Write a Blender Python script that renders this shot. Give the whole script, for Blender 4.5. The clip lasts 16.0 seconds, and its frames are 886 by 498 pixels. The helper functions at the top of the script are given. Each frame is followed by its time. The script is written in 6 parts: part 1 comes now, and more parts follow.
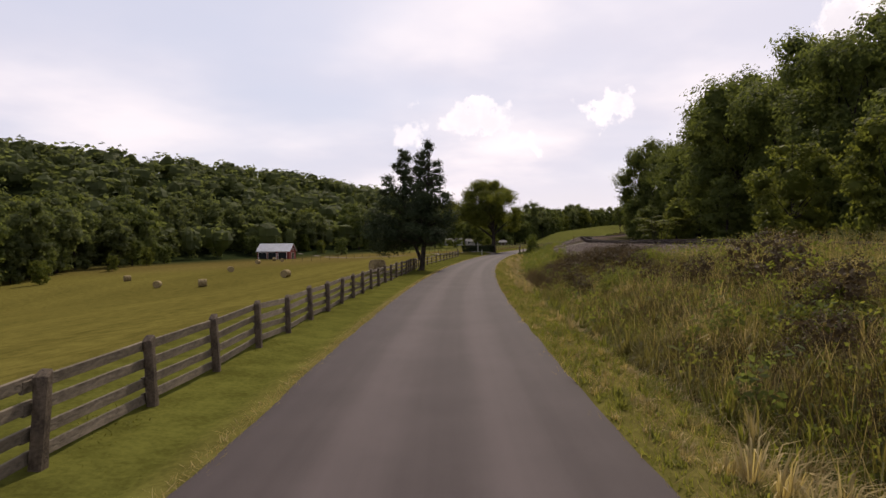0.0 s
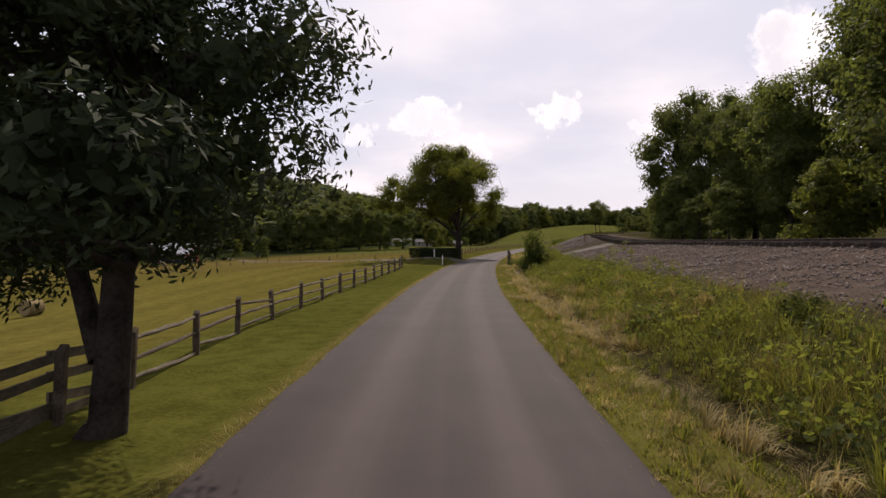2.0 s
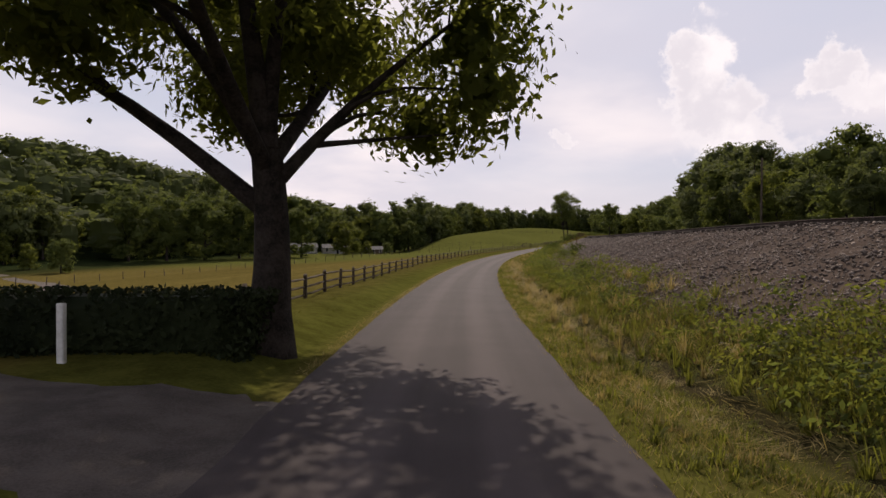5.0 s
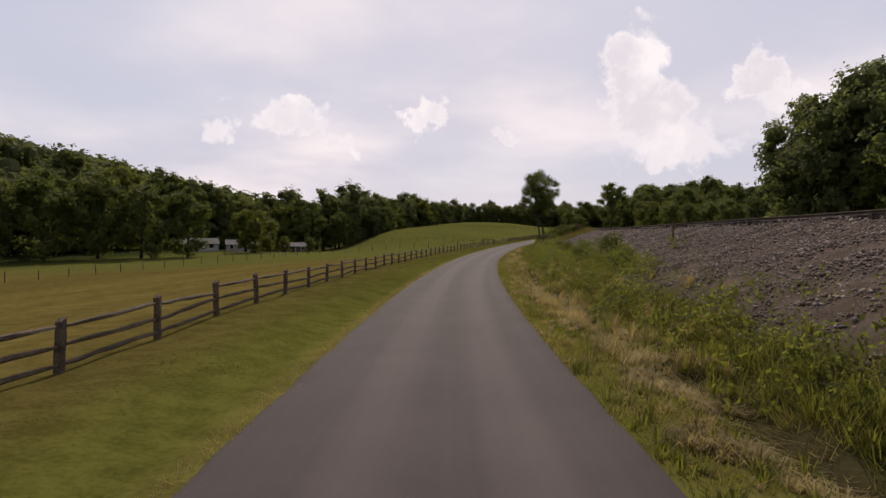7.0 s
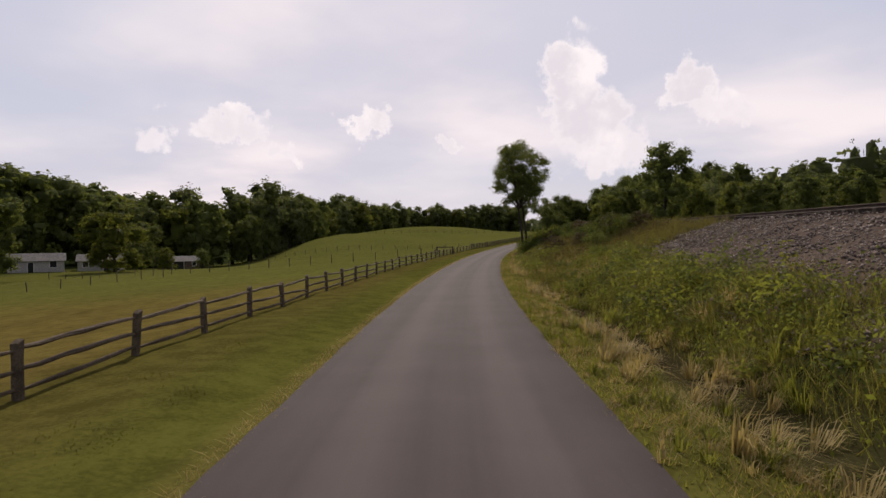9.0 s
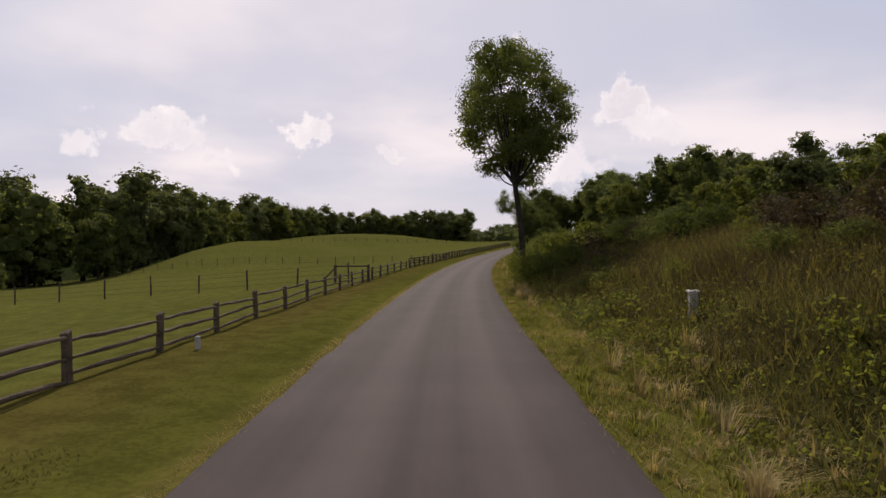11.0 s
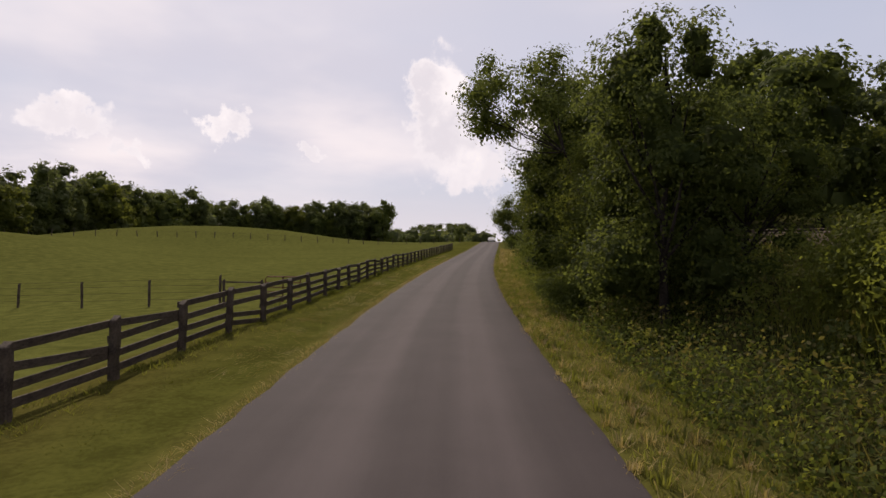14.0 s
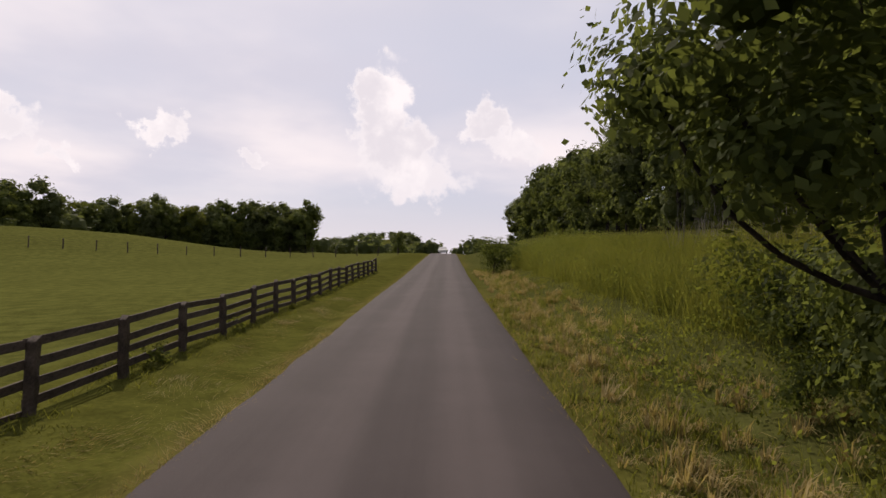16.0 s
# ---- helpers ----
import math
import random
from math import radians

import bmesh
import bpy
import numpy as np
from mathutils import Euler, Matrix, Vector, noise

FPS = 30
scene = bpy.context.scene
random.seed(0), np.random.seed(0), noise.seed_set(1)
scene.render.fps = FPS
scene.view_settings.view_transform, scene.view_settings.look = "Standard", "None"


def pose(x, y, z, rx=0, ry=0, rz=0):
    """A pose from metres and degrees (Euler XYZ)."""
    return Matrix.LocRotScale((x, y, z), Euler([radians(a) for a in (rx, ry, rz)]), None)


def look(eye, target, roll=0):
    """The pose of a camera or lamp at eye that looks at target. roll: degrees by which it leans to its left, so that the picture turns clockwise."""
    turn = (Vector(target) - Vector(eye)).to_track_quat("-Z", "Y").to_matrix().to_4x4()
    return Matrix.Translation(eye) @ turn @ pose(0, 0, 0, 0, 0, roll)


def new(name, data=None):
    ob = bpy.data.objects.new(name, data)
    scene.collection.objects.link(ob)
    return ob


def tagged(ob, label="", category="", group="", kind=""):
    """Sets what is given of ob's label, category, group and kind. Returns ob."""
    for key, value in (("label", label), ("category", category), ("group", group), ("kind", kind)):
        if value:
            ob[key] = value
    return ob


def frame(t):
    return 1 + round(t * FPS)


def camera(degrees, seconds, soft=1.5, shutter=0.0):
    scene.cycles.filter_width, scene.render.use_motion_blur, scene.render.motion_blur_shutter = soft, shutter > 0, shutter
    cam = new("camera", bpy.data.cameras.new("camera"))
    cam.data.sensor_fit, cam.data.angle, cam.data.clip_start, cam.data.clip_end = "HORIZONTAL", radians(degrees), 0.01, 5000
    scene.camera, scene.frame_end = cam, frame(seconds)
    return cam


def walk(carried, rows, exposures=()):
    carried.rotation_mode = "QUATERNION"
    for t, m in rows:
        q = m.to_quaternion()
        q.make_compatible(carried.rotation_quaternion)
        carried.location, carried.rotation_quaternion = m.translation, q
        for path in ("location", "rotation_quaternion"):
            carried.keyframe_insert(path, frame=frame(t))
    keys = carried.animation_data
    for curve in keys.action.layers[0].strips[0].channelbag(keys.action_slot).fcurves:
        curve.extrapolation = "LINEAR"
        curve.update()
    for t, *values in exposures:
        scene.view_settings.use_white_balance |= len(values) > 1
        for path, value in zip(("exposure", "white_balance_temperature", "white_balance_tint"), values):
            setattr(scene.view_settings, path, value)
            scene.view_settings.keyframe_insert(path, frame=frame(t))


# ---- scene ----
cam = camera(70.96, 16.0)
PATH = [
    (0.0, pose(0.00, 0.00, 2.260, 89.04, 0.30, 0.00)),
    (0.5, pose(0.09, 11.15, 2.186, 89.16, 0.10, -0.92)),
    (1.0, pose(0.39, 22.31, 2.112, 89.16, 0.07, -2.12)),
    (1.5, pose(0.93, 33.47, 2.038, 89.16, 0.04, -3.29)),
    (2.0, pose(1.70, 44.62, 1.967, 89.09, 0.02, -4.61)),
    (2.5, pose(2.70, 55.76, 1.899, 89.10, -0.12, -6.01)),
    (3.0, pose(3.92, 66.89, 1.836, 89.12, 0.11, -6.77)),
    (3.5, pose(5.37, 78.02, 1.778, 89.20, 0.07, -7.69)),
    (4.0, pose(7.03, 89.15, 1.727, 89.41, 0.03, -8.99)),
    (4.5, pose(8.92, 100.29, 1.685, 89.67, 0.02, -10.25)),
    (5.0, pose(11.03, 111.43, 1.652, 89.63, -0.00, -11.45)),
    (5.5, pose(13.38, 122.56, 1.631, 89.54, -0.05, -12.69)),
    (6.0, pose(15.98, 133.67, 1.621, 89.42, -0.10, -13.98)),
    (6.5, pose(18.83, 144.77, 1.626, 89.33, -0.14, -15.32)),
    (7.0, pose(21.94, 155.83, 1.646, 89.29, -0.16, -16.70)),
    (7.5, pose(25.33, 166.85, 1.683, 89.43, 0.54, -17.69)),
    (8.0, pose(28.99, 177.84, 1.738, 89.73, 1.34, -18.91)),
    (8.5, pose(32.94, 188.79, 1.813, 89.79, 1.25, -20.29)),
    (9.0, pose(37.17, 199.70, 1.909, 89.92, 1.04, -21.66)),
    (9.5, pose(41.68, 210.57, 2.026, 90.08, 0.78, -23.00)),
    (10.0, pose(46.47, 221.39, 2.168, 90.22, 0.57, -24.31)),
    (10.5, pose(51.53, 232.15, 2.334, 90.28, 0.48, -25.58)),
    (11.0, pose(56.85, 242.86, 2.525, 90.83, 0.55, -27.16)),
    (11.5, pose(62.43, 253.51, 2.744, 91.13, 0.69, -28.51)),
    (12.0, pose(68.26, 264.08, 2.990, 91.04, 0.51, -29.54)),
    (12.5, pose(74.32, 274.57, 3.264, 90.83, 0.28, -30.57)),
    (13.0, pose(80.64, 284.98, 3.566, 90.79, -0.49, -31.70)),
    (13.5, pose(87.20, 295.28, 3.898, 90.80, -0.41, -32.96)),
    (14.0, pose(94.01, 305.47, 4.259, 90.93, -0.54, -34.44)),
    (14.5, pose(101.09, 315.55, 4.649, 91.25, -0.31, -35.93)),
    (15.0, pose(108.43, 325.49, 5.070, 91.53, -0.27, -37.21)),
    (15.5, pose(116.03, 335.29, 5.519, 91.79, -0.82, -38.24)),
    (16.0, pose(123.85, 344.95, 5.996, 91.88, -0.77, -39.61)),
]
walk(cam, PATH, [(0.0, 0.15, 7050, 16.0), (2.5, 0.15, 7050, 16.0), (4.5, 0.0, 7050, 16.0), (7.5, -0.1, 7050, 16.0), (12.5, -0.1, 7050, 16.0), (16.0, -0.05, 7050, 16.0)])

# ---- sky, sun ----
SUN_AZ, SUN_EL = 16.0, 46.0          # clockwise from +y, above the horizon


def heading_dir(az, el):
    a, e = radians(az), radians(el)
    return Vector((math.sin(a) * math.cos(e), math.cos(a) * math.cos(e), math.sin(e)))


class Nodes:
    """Short hand for building node trees."""

    def __init__(self, tree):
        self.t = tree

    def add(self, kind, **props):
        n = self.t.nodes.new(kind)
        for k, v in props.items():
            if k == "op":
                n.operation = v
            elif k == "blend":
                n.blend_type = v
            elif k == "dtype":
                n.data_type = v
            else:
                n.inputs[k.replace("_", " ")].default_value = v
        return n

    def link(self, a, b):
        self.t.links.new(a, b)

    def put(self, socket, value):
        if isinstance(value, bpy.types.NodeSocket):
            self.t.links.new(value, socket)
        else:
            socket.default_value = value

    def math(self, op, a, b=0.0, c=None, clamp=False):
        n = self.t.nodes.new("ShaderNodeMath")
        n.operation, n.use_clamp = op, clamp
        self.put(n.inputs[0], a)
        self.put(n.inputs[1], b)
        if c is not None:
            self.put(n.inputs[2], c)
        return n.outputs[0]

    def vmath(self, op, a, b=(0, 0, 0)):
        n = self.t.nodes.new("ShaderNodeVectorMath")
        n.operation = op
        self.put(n.inputs[0], a)
        if op == "SCALE":
            self.put(n.inputs["Scale"], b)
        else:
            self.put(n.inputs[1], b)
        return n.outputs["Value"] if op in ("LENGTH", "DISTANCE", "DOT_PRODUCT") else n.outputs[0]

    def mix(self, f, a, b, blend="MIX"):
        n = self.t.nodes.new("ShaderNodeMix")
        n.data_type, n.blend_type = "RGBA", blend
        self.put(n.inputs[0], f)
        self.put(n.inputs[6], a)
        self.put(n.inputs[7], b)
        return n.outputs[2]

    def noise(self, vec, scale, detail=4.0, rough=0.55):
        n = self.t.nodes.new("ShaderNodeTexNoise")
        self.put(n.inputs["Vector"], vec)
        n.inputs["Scale"].default_value = scale
        n.inputs["Detail"].default_value = detail
        n.inputs["Roughness"].default_value = rough
        return n.outputs["Fac"]

    def remap(self, v, a, b, c=0.0, d=1.0, smooth=True):
        n = self.t.nodes.new("ShaderNodeMapRange")
        n.interpolation_type = "SMOOTHSTEP" if smooth else "LINEAR"
        self.put(n.inputs[0], v)
        for i, x in enumerate((a, b, c, d)):
            n.inputs[1 + i].default_value = x
        return n.outputs[0]


def rgb(r, g, b):
    return (r, g, b, 1.0)


def build_sky():
    world = bpy.data.worlds.new("sky")
    scene.world = world
    world.use_nodes = True
    n = Nodes(world.node_tree)
    world.node_tree.nodes.clear()
    out = n.add("ShaderNodeOutputWorld")
    bg = n.add("ShaderNodeBackground")
    n.link(bg.outputs[0], out.inputs[0])
    sky = n.add("ShaderNodeTexSky")
    sky.sky_type, sky.sun_disc = "NISHITA", False
    sky.sun_elevation, sky.sun_rotation = radians(SUN_EL), radians(SUN_AZ)
    sky.dust_density = 3.0
    co = n.add("ShaderNodeTexCoord").outputs["Generated"]
    sep = n.add("ShaderNodeSeparateXYZ")
    n.link(co, sep.inputs[0])
    z = sep.outputs[2]
    # cloud deck: directions spread on a flat layer
    den = n.math("ADD", n.math("MAXIMUM", z, 0.0), 0.16)
    flat = n.add("ShaderNodeCombineXYZ")
    n.link(n.math("DIVIDE", sep.outputs[0], den), flat.inputs[0])
    n.link(n.math("DIVIDE", sep.outputs[1], den), flat.inputs[1])
    deck = n.noise(flat.outputs[0], 0.42, 5.0, 0.45)
    veil = n.math("MULTIPLY", n.remap(deck, 0.36, 0.62), n.remap(z, 0.80, 0.32, 0.2, 1.0))
    fine = n.noise(flat.outputs[0], 0.9, 5.0, 0.48)
    blue = n.mix(1.0, sky.outputs[0], rgb(*(SKY_GAIN,) * 3), "MULTIPLY")
    base = n.mix(n.remap(z, 0.70, 0.3, 0.1, 0.75), blue, rgb(0.63, 0.71, 0.91))
    grey = n.mix(n.remap(fine, 0.38, 0.64), rgb(0.68, 0.70, 0.83), rgb(0.96, 0.93, 0.99))
    col = n.mix(veil, base, grey)
    # cumulus heads: azimuth, elevation, width, height
    wob = n.add("ShaderNodeTexNoise")
    n.link(co, wob.inputs["Vector"])
    wob.inputs["Scale"].default_value, wob.inputs["Detail"].default_value = 26.0, 7.0
    wob.inputs["Roughness"].default_value = 0.58
    shift = n.vmath("SCALE", n.vmath("SUBTRACT", wob.outputs["Color"], (0.5, 0.5, 0.5)), 0.11)
    heap = 0.0
    for az, el, w, h, amount in CUMULUS:
        c = heading_dir(az, el)
        side = Vector((math.cos(radians(az)), -math.sin(radians(az)), 0))
        rel = n.vmath("SUBTRACT", n.vmath("ADD", co, shift), c)
        u = n.math("DIVIDE", n.vmath("DOT_PRODUCT", rel, side), radians(w))
        v = n.math("DIVIDE", n.vmath("DOT_PRODUCT", rel, (0, 0, 1)), radians(h))
        ahead = n.math("GREATER_THAN", n.vmath("DOT_PRODUCT", co, c), 0.8)
        r = n.math("SQRT", n.math("ADD", n.math("MULTIPLY", u, u), n.math("MULTIPLY", v, v)))
        m = n.math("MULTIPLY", n.remap(r, 1.12, 0.45), n.math("MULTIPLY", ahead, amount))
        heap = n.math("MAXIMUM", m, heap)
    puff = n.remap(n.noise(co, 15.0, 6.0, 0.55), 0.34, 0.60)
    shade = n.math("MULTIPLY", puff, n.remap(heap, 0.35, 1.0, 0.35, 1.0))
    body = n.mix(shade, rgb(1.01, 1.0, 1.06), rgb(0.80, 0.80, 0.89))
    col = n.mix(n.math("MULTIPLY", n.remap(heap, 0.06, 0.7), 1.0), col, body)
    haze = n.remap(z, 0.14, 0.0)
    col = n.mix(n.math("MULTIPLY", haze, 0.65), col, rgb(0.90, 0.86, 0.93))
    low = n.remap(z, -0.02, -0.12)
    col = n.mix(low, col, rgb(0.10, 0.12, 0.07))
    n.link(col, bg.inputs[0])
    bg.inputs[1].default_value = 1.0
    sun = bpy.data.lights.new("sun", "SUN")
    sun.energy, sun.angle, sun.color = SUN_POWER, radians(0.8), (1.0, 0.93, 0.80)
    new("sun", sun).matrix_world = look(heading_dir(SUN_AZ, SUN_EL) * 300, (0, 0, 0))


SKY_GAIN, SUN_POWER = 0.07, 3.1
CUMULUS = [
    (34.2, 13.2, 3.3, 5.6, 1.0), (33.2, 16.2, 2.0, 2.4, 1.0), (35.6, 11.0, 3.2, 3.4, 0.9), (37.0, 8.2, 6.0, 2.4, 0.6),
    (43.6, 13.4, 2.2, 2.4, 0.9), (46.0, 11.2, 3.6, 1.6, 0.6),
    (15.0, 11.0, 2.5, 1.7, 0.85), (21.8, 9.5, 1.1, 0.6, 0.7), (3.4, 10.6, 3.6, 1.7, 0.7), (-3.0, 9.8, 1.8, 1.9, 0.5),
    (7.5, 8.6, 1.6, 0.8, 0.6),
]
build_sky()

# ---- materials ----


def material(name, dark, light, scale=6.0, rough=0.85, bump=0.3, fine=40.0, metal=0.0, attr="", island=0.0, gloss=0.2):
    """A surface with two scales of variation. attr: a colour attribute that takes the place of the two colours."""
    m = bpy.data.materials.new(name)
    m.use_nodes = True
    n = Nodes(m.node_tree)
    bsdf = m.node_tree.nodes["Principled BSDF"]
    co = n.add("ShaderNodeTexCoord").outputs["Object"]
    big, small = n.noise(co, scale, 5.0), n.noise(co, fine, 4.0, 0.6)
    f = n.remap(n.math("ADD", n.math("MULTIPLY", big, 0.6), n.math("MULTIPLY", small, 0.4)), 0.34, 0.66)
    if island:
        rnd = n.add("ShaderNodeNewGeometry").outputs["Random Per Island"]
        f = n.math("ADD", n.math("MULTIPLY", f, 1 - island), n.math("MULTIPLY", rnd, island))
    col = n.mix(f, rgb(*dark), rgb(*light))
    if attr:
        a = n.add("ShaderNodeAttribute")
        a.attribute_name = attr
        tone = n.remap(f, 0.0, 1.0, 0.74, 1.26, smooth=False)
        col = n.vmath("SCALE", a.outputs["Color"], tone)
    n.link(col, bsdf.inputs["Base Color"])
    bsdf.inputs["Roughness"].default_value, bsdf.inputs["Metallic"].default_value = rough, metal
    bsdf.inputs["Specular IOR Level"].default_value = gloss
    b = n.add("ShaderNodeBump")
    b.inputs["Strength"].default_value, b.inputs["Distance"].default_value = bump, 0.02
    n.link(n.math("ADD", big, small), b.inputs["Height"])
    n.link(b.outputs[0], bsdf.inputs["Normal"])
    return m


def leaf_material(name, dark, light, through_light=0.35, scale=0.5):
    """Foliage: colour differs from leaf to leaf and from bough to bough; light comes through the blades."""
    m = bpy.data.materials.new(name)
    m.use_nodes = True
    n = Nodes(m.node_tree)
    bsdf = m.node_tree.nodes["Principled BSDF"]
    out = m.node_tree.nodes["Material Output"]
    rnd = n.add("ShaderNodeNewGeometry").outputs["Random Per Island"]
    co = n.add("ShaderNodeTexCoord").outputs["Object"]
    f = n.math("ADD", n.math("MULTIPLY", rnd, 0.42), n.math("MULTIPLY", n.remap(n.noise(co, scale, 3.0), 0.35, 0.65), 0.58))
    own = n.add("ShaderNodeObjectInfo").outputs["Random"]
    col = n.mix(f, rgb(*dark), rgb(*light))
    col = n.vmath("SCALE", col, n.remap(own, 0, 1, 0.8, 1.2, smooth=False))
    n.link(col, bsdf.inputs["Base Color"])
    bsdf.inputs["Roughness"].default_value = 0.7
    bsdf.inputs["Specular IOR Level"].default_value = 0.1
    tr = n.add("ShaderNodeBsdfTranslucent")
    n.link(n.mix(0.5, col, rgb(light[0] * 1.7, light[1] * 1.6, light[2] * 0.8)), tr.inputs[0])
    mx = n.add("ShaderNodeMixShader")
    mx.inputs[0].default_value = through_light
    n.link(bsdf.outputs[0], mx.inputs[1])
    n.link(tr.outputs[0], mx.inputs[2])
    n.link(mx.outputs[0], out.inputs["Surface"])
    return m


def asphalt_material():
    """Grey worn asphalt: u runs across the road, v along it; lighter where the wheels run."""
    m = bpy.data.materials.new("asphalt")
    m.use_nodes = True
    n = Nodes(m.node_tree)
    bsdf = m.node_tree.nodes["Principled BSDF"]
    uv = n.add("ShaderNodeTexCoord").outputs["UV"]
    sep = n.add("ShaderNodeSeparateXYZ")
    n.link(uv, sep.inputs[0])
    grain = n.noise(uv, 55.0, 3.0, 0.7)
    patch = n.noise(uv, 0.5, 5.0, 0.6)
    long = n.add("ShaderNodeMapping")
    long.inputs["Scale"].default_value = (2.2, 0.03, 1)
    n.link(uv, long.inputs[0])
    streak = n.noise(long.outputs[0], 1.0, 4.0, 0.6)
    a = n.math("ABSOLUTE", n.math("SUBTRACT", n.math("ABSOLUTE", sep.outputs[0]), 0.85))
    wheel = n.remap(a, 0.6, 0.1)
    f = n.math("ADD", n.math("MULTIPLY", grain, 0.3), n.math("MULTIPLY", patch, 0.3))
    f = n.math("ADD", f, n.math("MULTIPLY", streak, 0.3))
    f = n.math("ADD", f, n.math("MULTIPLY", wheel, 0.16))
    col = n.mix(n.remap(f, 0.3, 0.75), rgb(0.047, 0.038, 0.039), rgb(0.090, 0.0735, 0.075))
    n.link(col, bsdf.inputs["Base Color"])
    bsdf.inputs["Roughness"].default_value = 0.8
    bsdf.inputs["Specular IOR Level"].default_value = 0.12
    b = n.add("ShaderNodeBump")
    b.inputs["Strength"].default_value, b.inputs["Distance"].default_value = 0.35, 0.01
    n.link(grain, b.inputs["Height"])
    n.link(b.outputs[0], bsdf.inputs["Normal"])
    return m


M_GROUND = material("ground_cover", (0.1, 0.1, 0.05), (0.2, 0.2, 0.1), 1.5, 0.95, 0.6, 12.0, attr="tone", gloss=0.0)
M_ASPHALT = asphalt_material()
M_WATER = material("creek_water", (0.012, 0.011, 0.008), (0.022, 0.019, 0.013), 1.0, 0.04, 0.05, 6.0, gloss=0.5)
M_GRAVEL = material("lane_gravel", (0.062, 0.051, 0.046), (0.125, 0.104, 0.093), 1.5, 0.9, 0.6, 30.0)
M_STONE = material("ballast_stone", (0.045, 0.036, 0.032), (0.28, 0.23, 0.205), 2.0, 0.85, 0.3, 20.0, island=0.7)
M_OLDWOOD = material("weathered_oak", (0.045, 0.034, 0.025), (0.14, 0.108, 0.078), 3.0, 0.85, 0.6, 30.0)
M_PALEWOOD = material("silvered_rail", (0.075, 0.062, 0.048), (0.20, 0.165, 0.125), 3.0, 0.85, 0.6, 30.0)
M_DARKWOOD = material("dark_board", (0.036, 0.028, 0.022), (0.115, 0.088, 0.068), 3.0, 0.8, 0.5, 30.0)
M_BARK = material("bark", (0.014, 0.011, 0.009), (0.055, 0.044, 0.036), 3.0, 0.95, 1.0, 18.0)
M_RUST = material("rusty_steel", (0.05, 0.022, 0.012), (0.16, 0.07, 0.035), 4.0, 0.7, 0.4, 30.0, metal=0.3)
M_STEEL = material("rail_steel", (0.03, 0.022, 0.018), (0.08, 0.055, 0.045), 3.0, 0.75, 0.2, 30.0, metal=0.3)
M_TIE = material("sleeper_wood", (0.02, 0.016, 0.013), (0.07, 0.055, 0.045), 3.0, 0.9, 0.6, 25.0)
M_WHITE = material("white_paint", (0.62, 0.61, 0.58), (0.82, 0.81, 0.78), 3.0, 0.6, 0.1, 25.0)
M_RED = material("red_barn_board", (0.11, 0.026, 0.022), (0.22, 0.052, 0.042), 2.0, 0.8, 0.3, 20.0)
M_ROOF = material("pale_metal_roof", (0.42, 0.43, 0.45), (0.66, 0.67, 0.70), 1.5, 0.45, 0.1, 12.0, metal=0.2)
M_SIDING = material("grey_siding", (0.26, 0.26, 0.25), (0.42, 0.41, 0.39), 3.0, 0.7, 0.2, 25.0)
M_SHINGLE = material("grey_shingle", (0.08, 0.08, 0.085), (0.17, 0.165, 0.165), 2.0, 0.9, 0.4, 16.0)
M_DARK = material("dark_glass_and_shade", (0.012, 0.014, 0.016), (0.03, 0.034, 0.038), 2.0, 0.15, 0.0, 10.0)
M_HAY = material("round_bale_hay", (0.14, 0.105, 0.05), (0.30, 0.235, 0.12), 4.0, 0.95, 1.0, 30.0)
M_RUBBER = material("rubber", (0.012, 0.012, 0.012), (0.03, 0.03, 0.03), 5.0, 0.8, 0.1, 30.0)
M_LEAF = leaf_material("leaf_broad", (0.044, 0.062, 0.020), (0.128, 0.155, 0.048), 0.55)
M_LEAF_LIGHT = leaf_material("leaf_light", (0.046, 0.064, 0.014), (0.155, 0.176, 0.042), 0.58)
M_LEAF_THICK = leaf_material("leaf_thicket", (0.022, 0.034, 0.010), (0.092, 0.115, 0.030), 0.5)
M_LEAF_CEDAR = leaf_material("leaf_cedar", (0.016, 0.026, 0.014), (0.050, 0.066, 0.032), 0.18)
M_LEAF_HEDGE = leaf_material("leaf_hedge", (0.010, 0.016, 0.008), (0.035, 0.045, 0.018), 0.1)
M_LEAF_FAR = leaf_material("leaf_far", (0.058, 0.074, 0.032), (0.122, 0.146, 0.058), 0.55, 0.2)
M_GRASS = leaf_material("grass_green", (0.055, 0.070, 0.014), (0.165, 0.172, 0.040), 0.55)
M_OLIVE = leaf_material("weed_olive", (0.056, 0.058, 0.018), (0.165, 0.146, 0.052), 0.45)
M_STRAW = leaf_material("grass_straw", (0.13, 0.102, 0.042), (0.40, 0.32, 0.155), 0.35)
M_BROWN = leaf_material("weed_brown", (0.035, 0.026, 0.016), (0.11, 0.082, 0.048), 0.2)
M_DEADWOOD = material("dead_grey_stem", (0.14, 0.125, 0.11), (0.30, 0.275, 0.245), 3.0, 0.9, 0.3, 25.0, island=0.6)
M_LAWN = leaf_material("grass_lawn", (0.060, 0.066, 0.010), (0.11, 0.11, 0.020), 0.4)

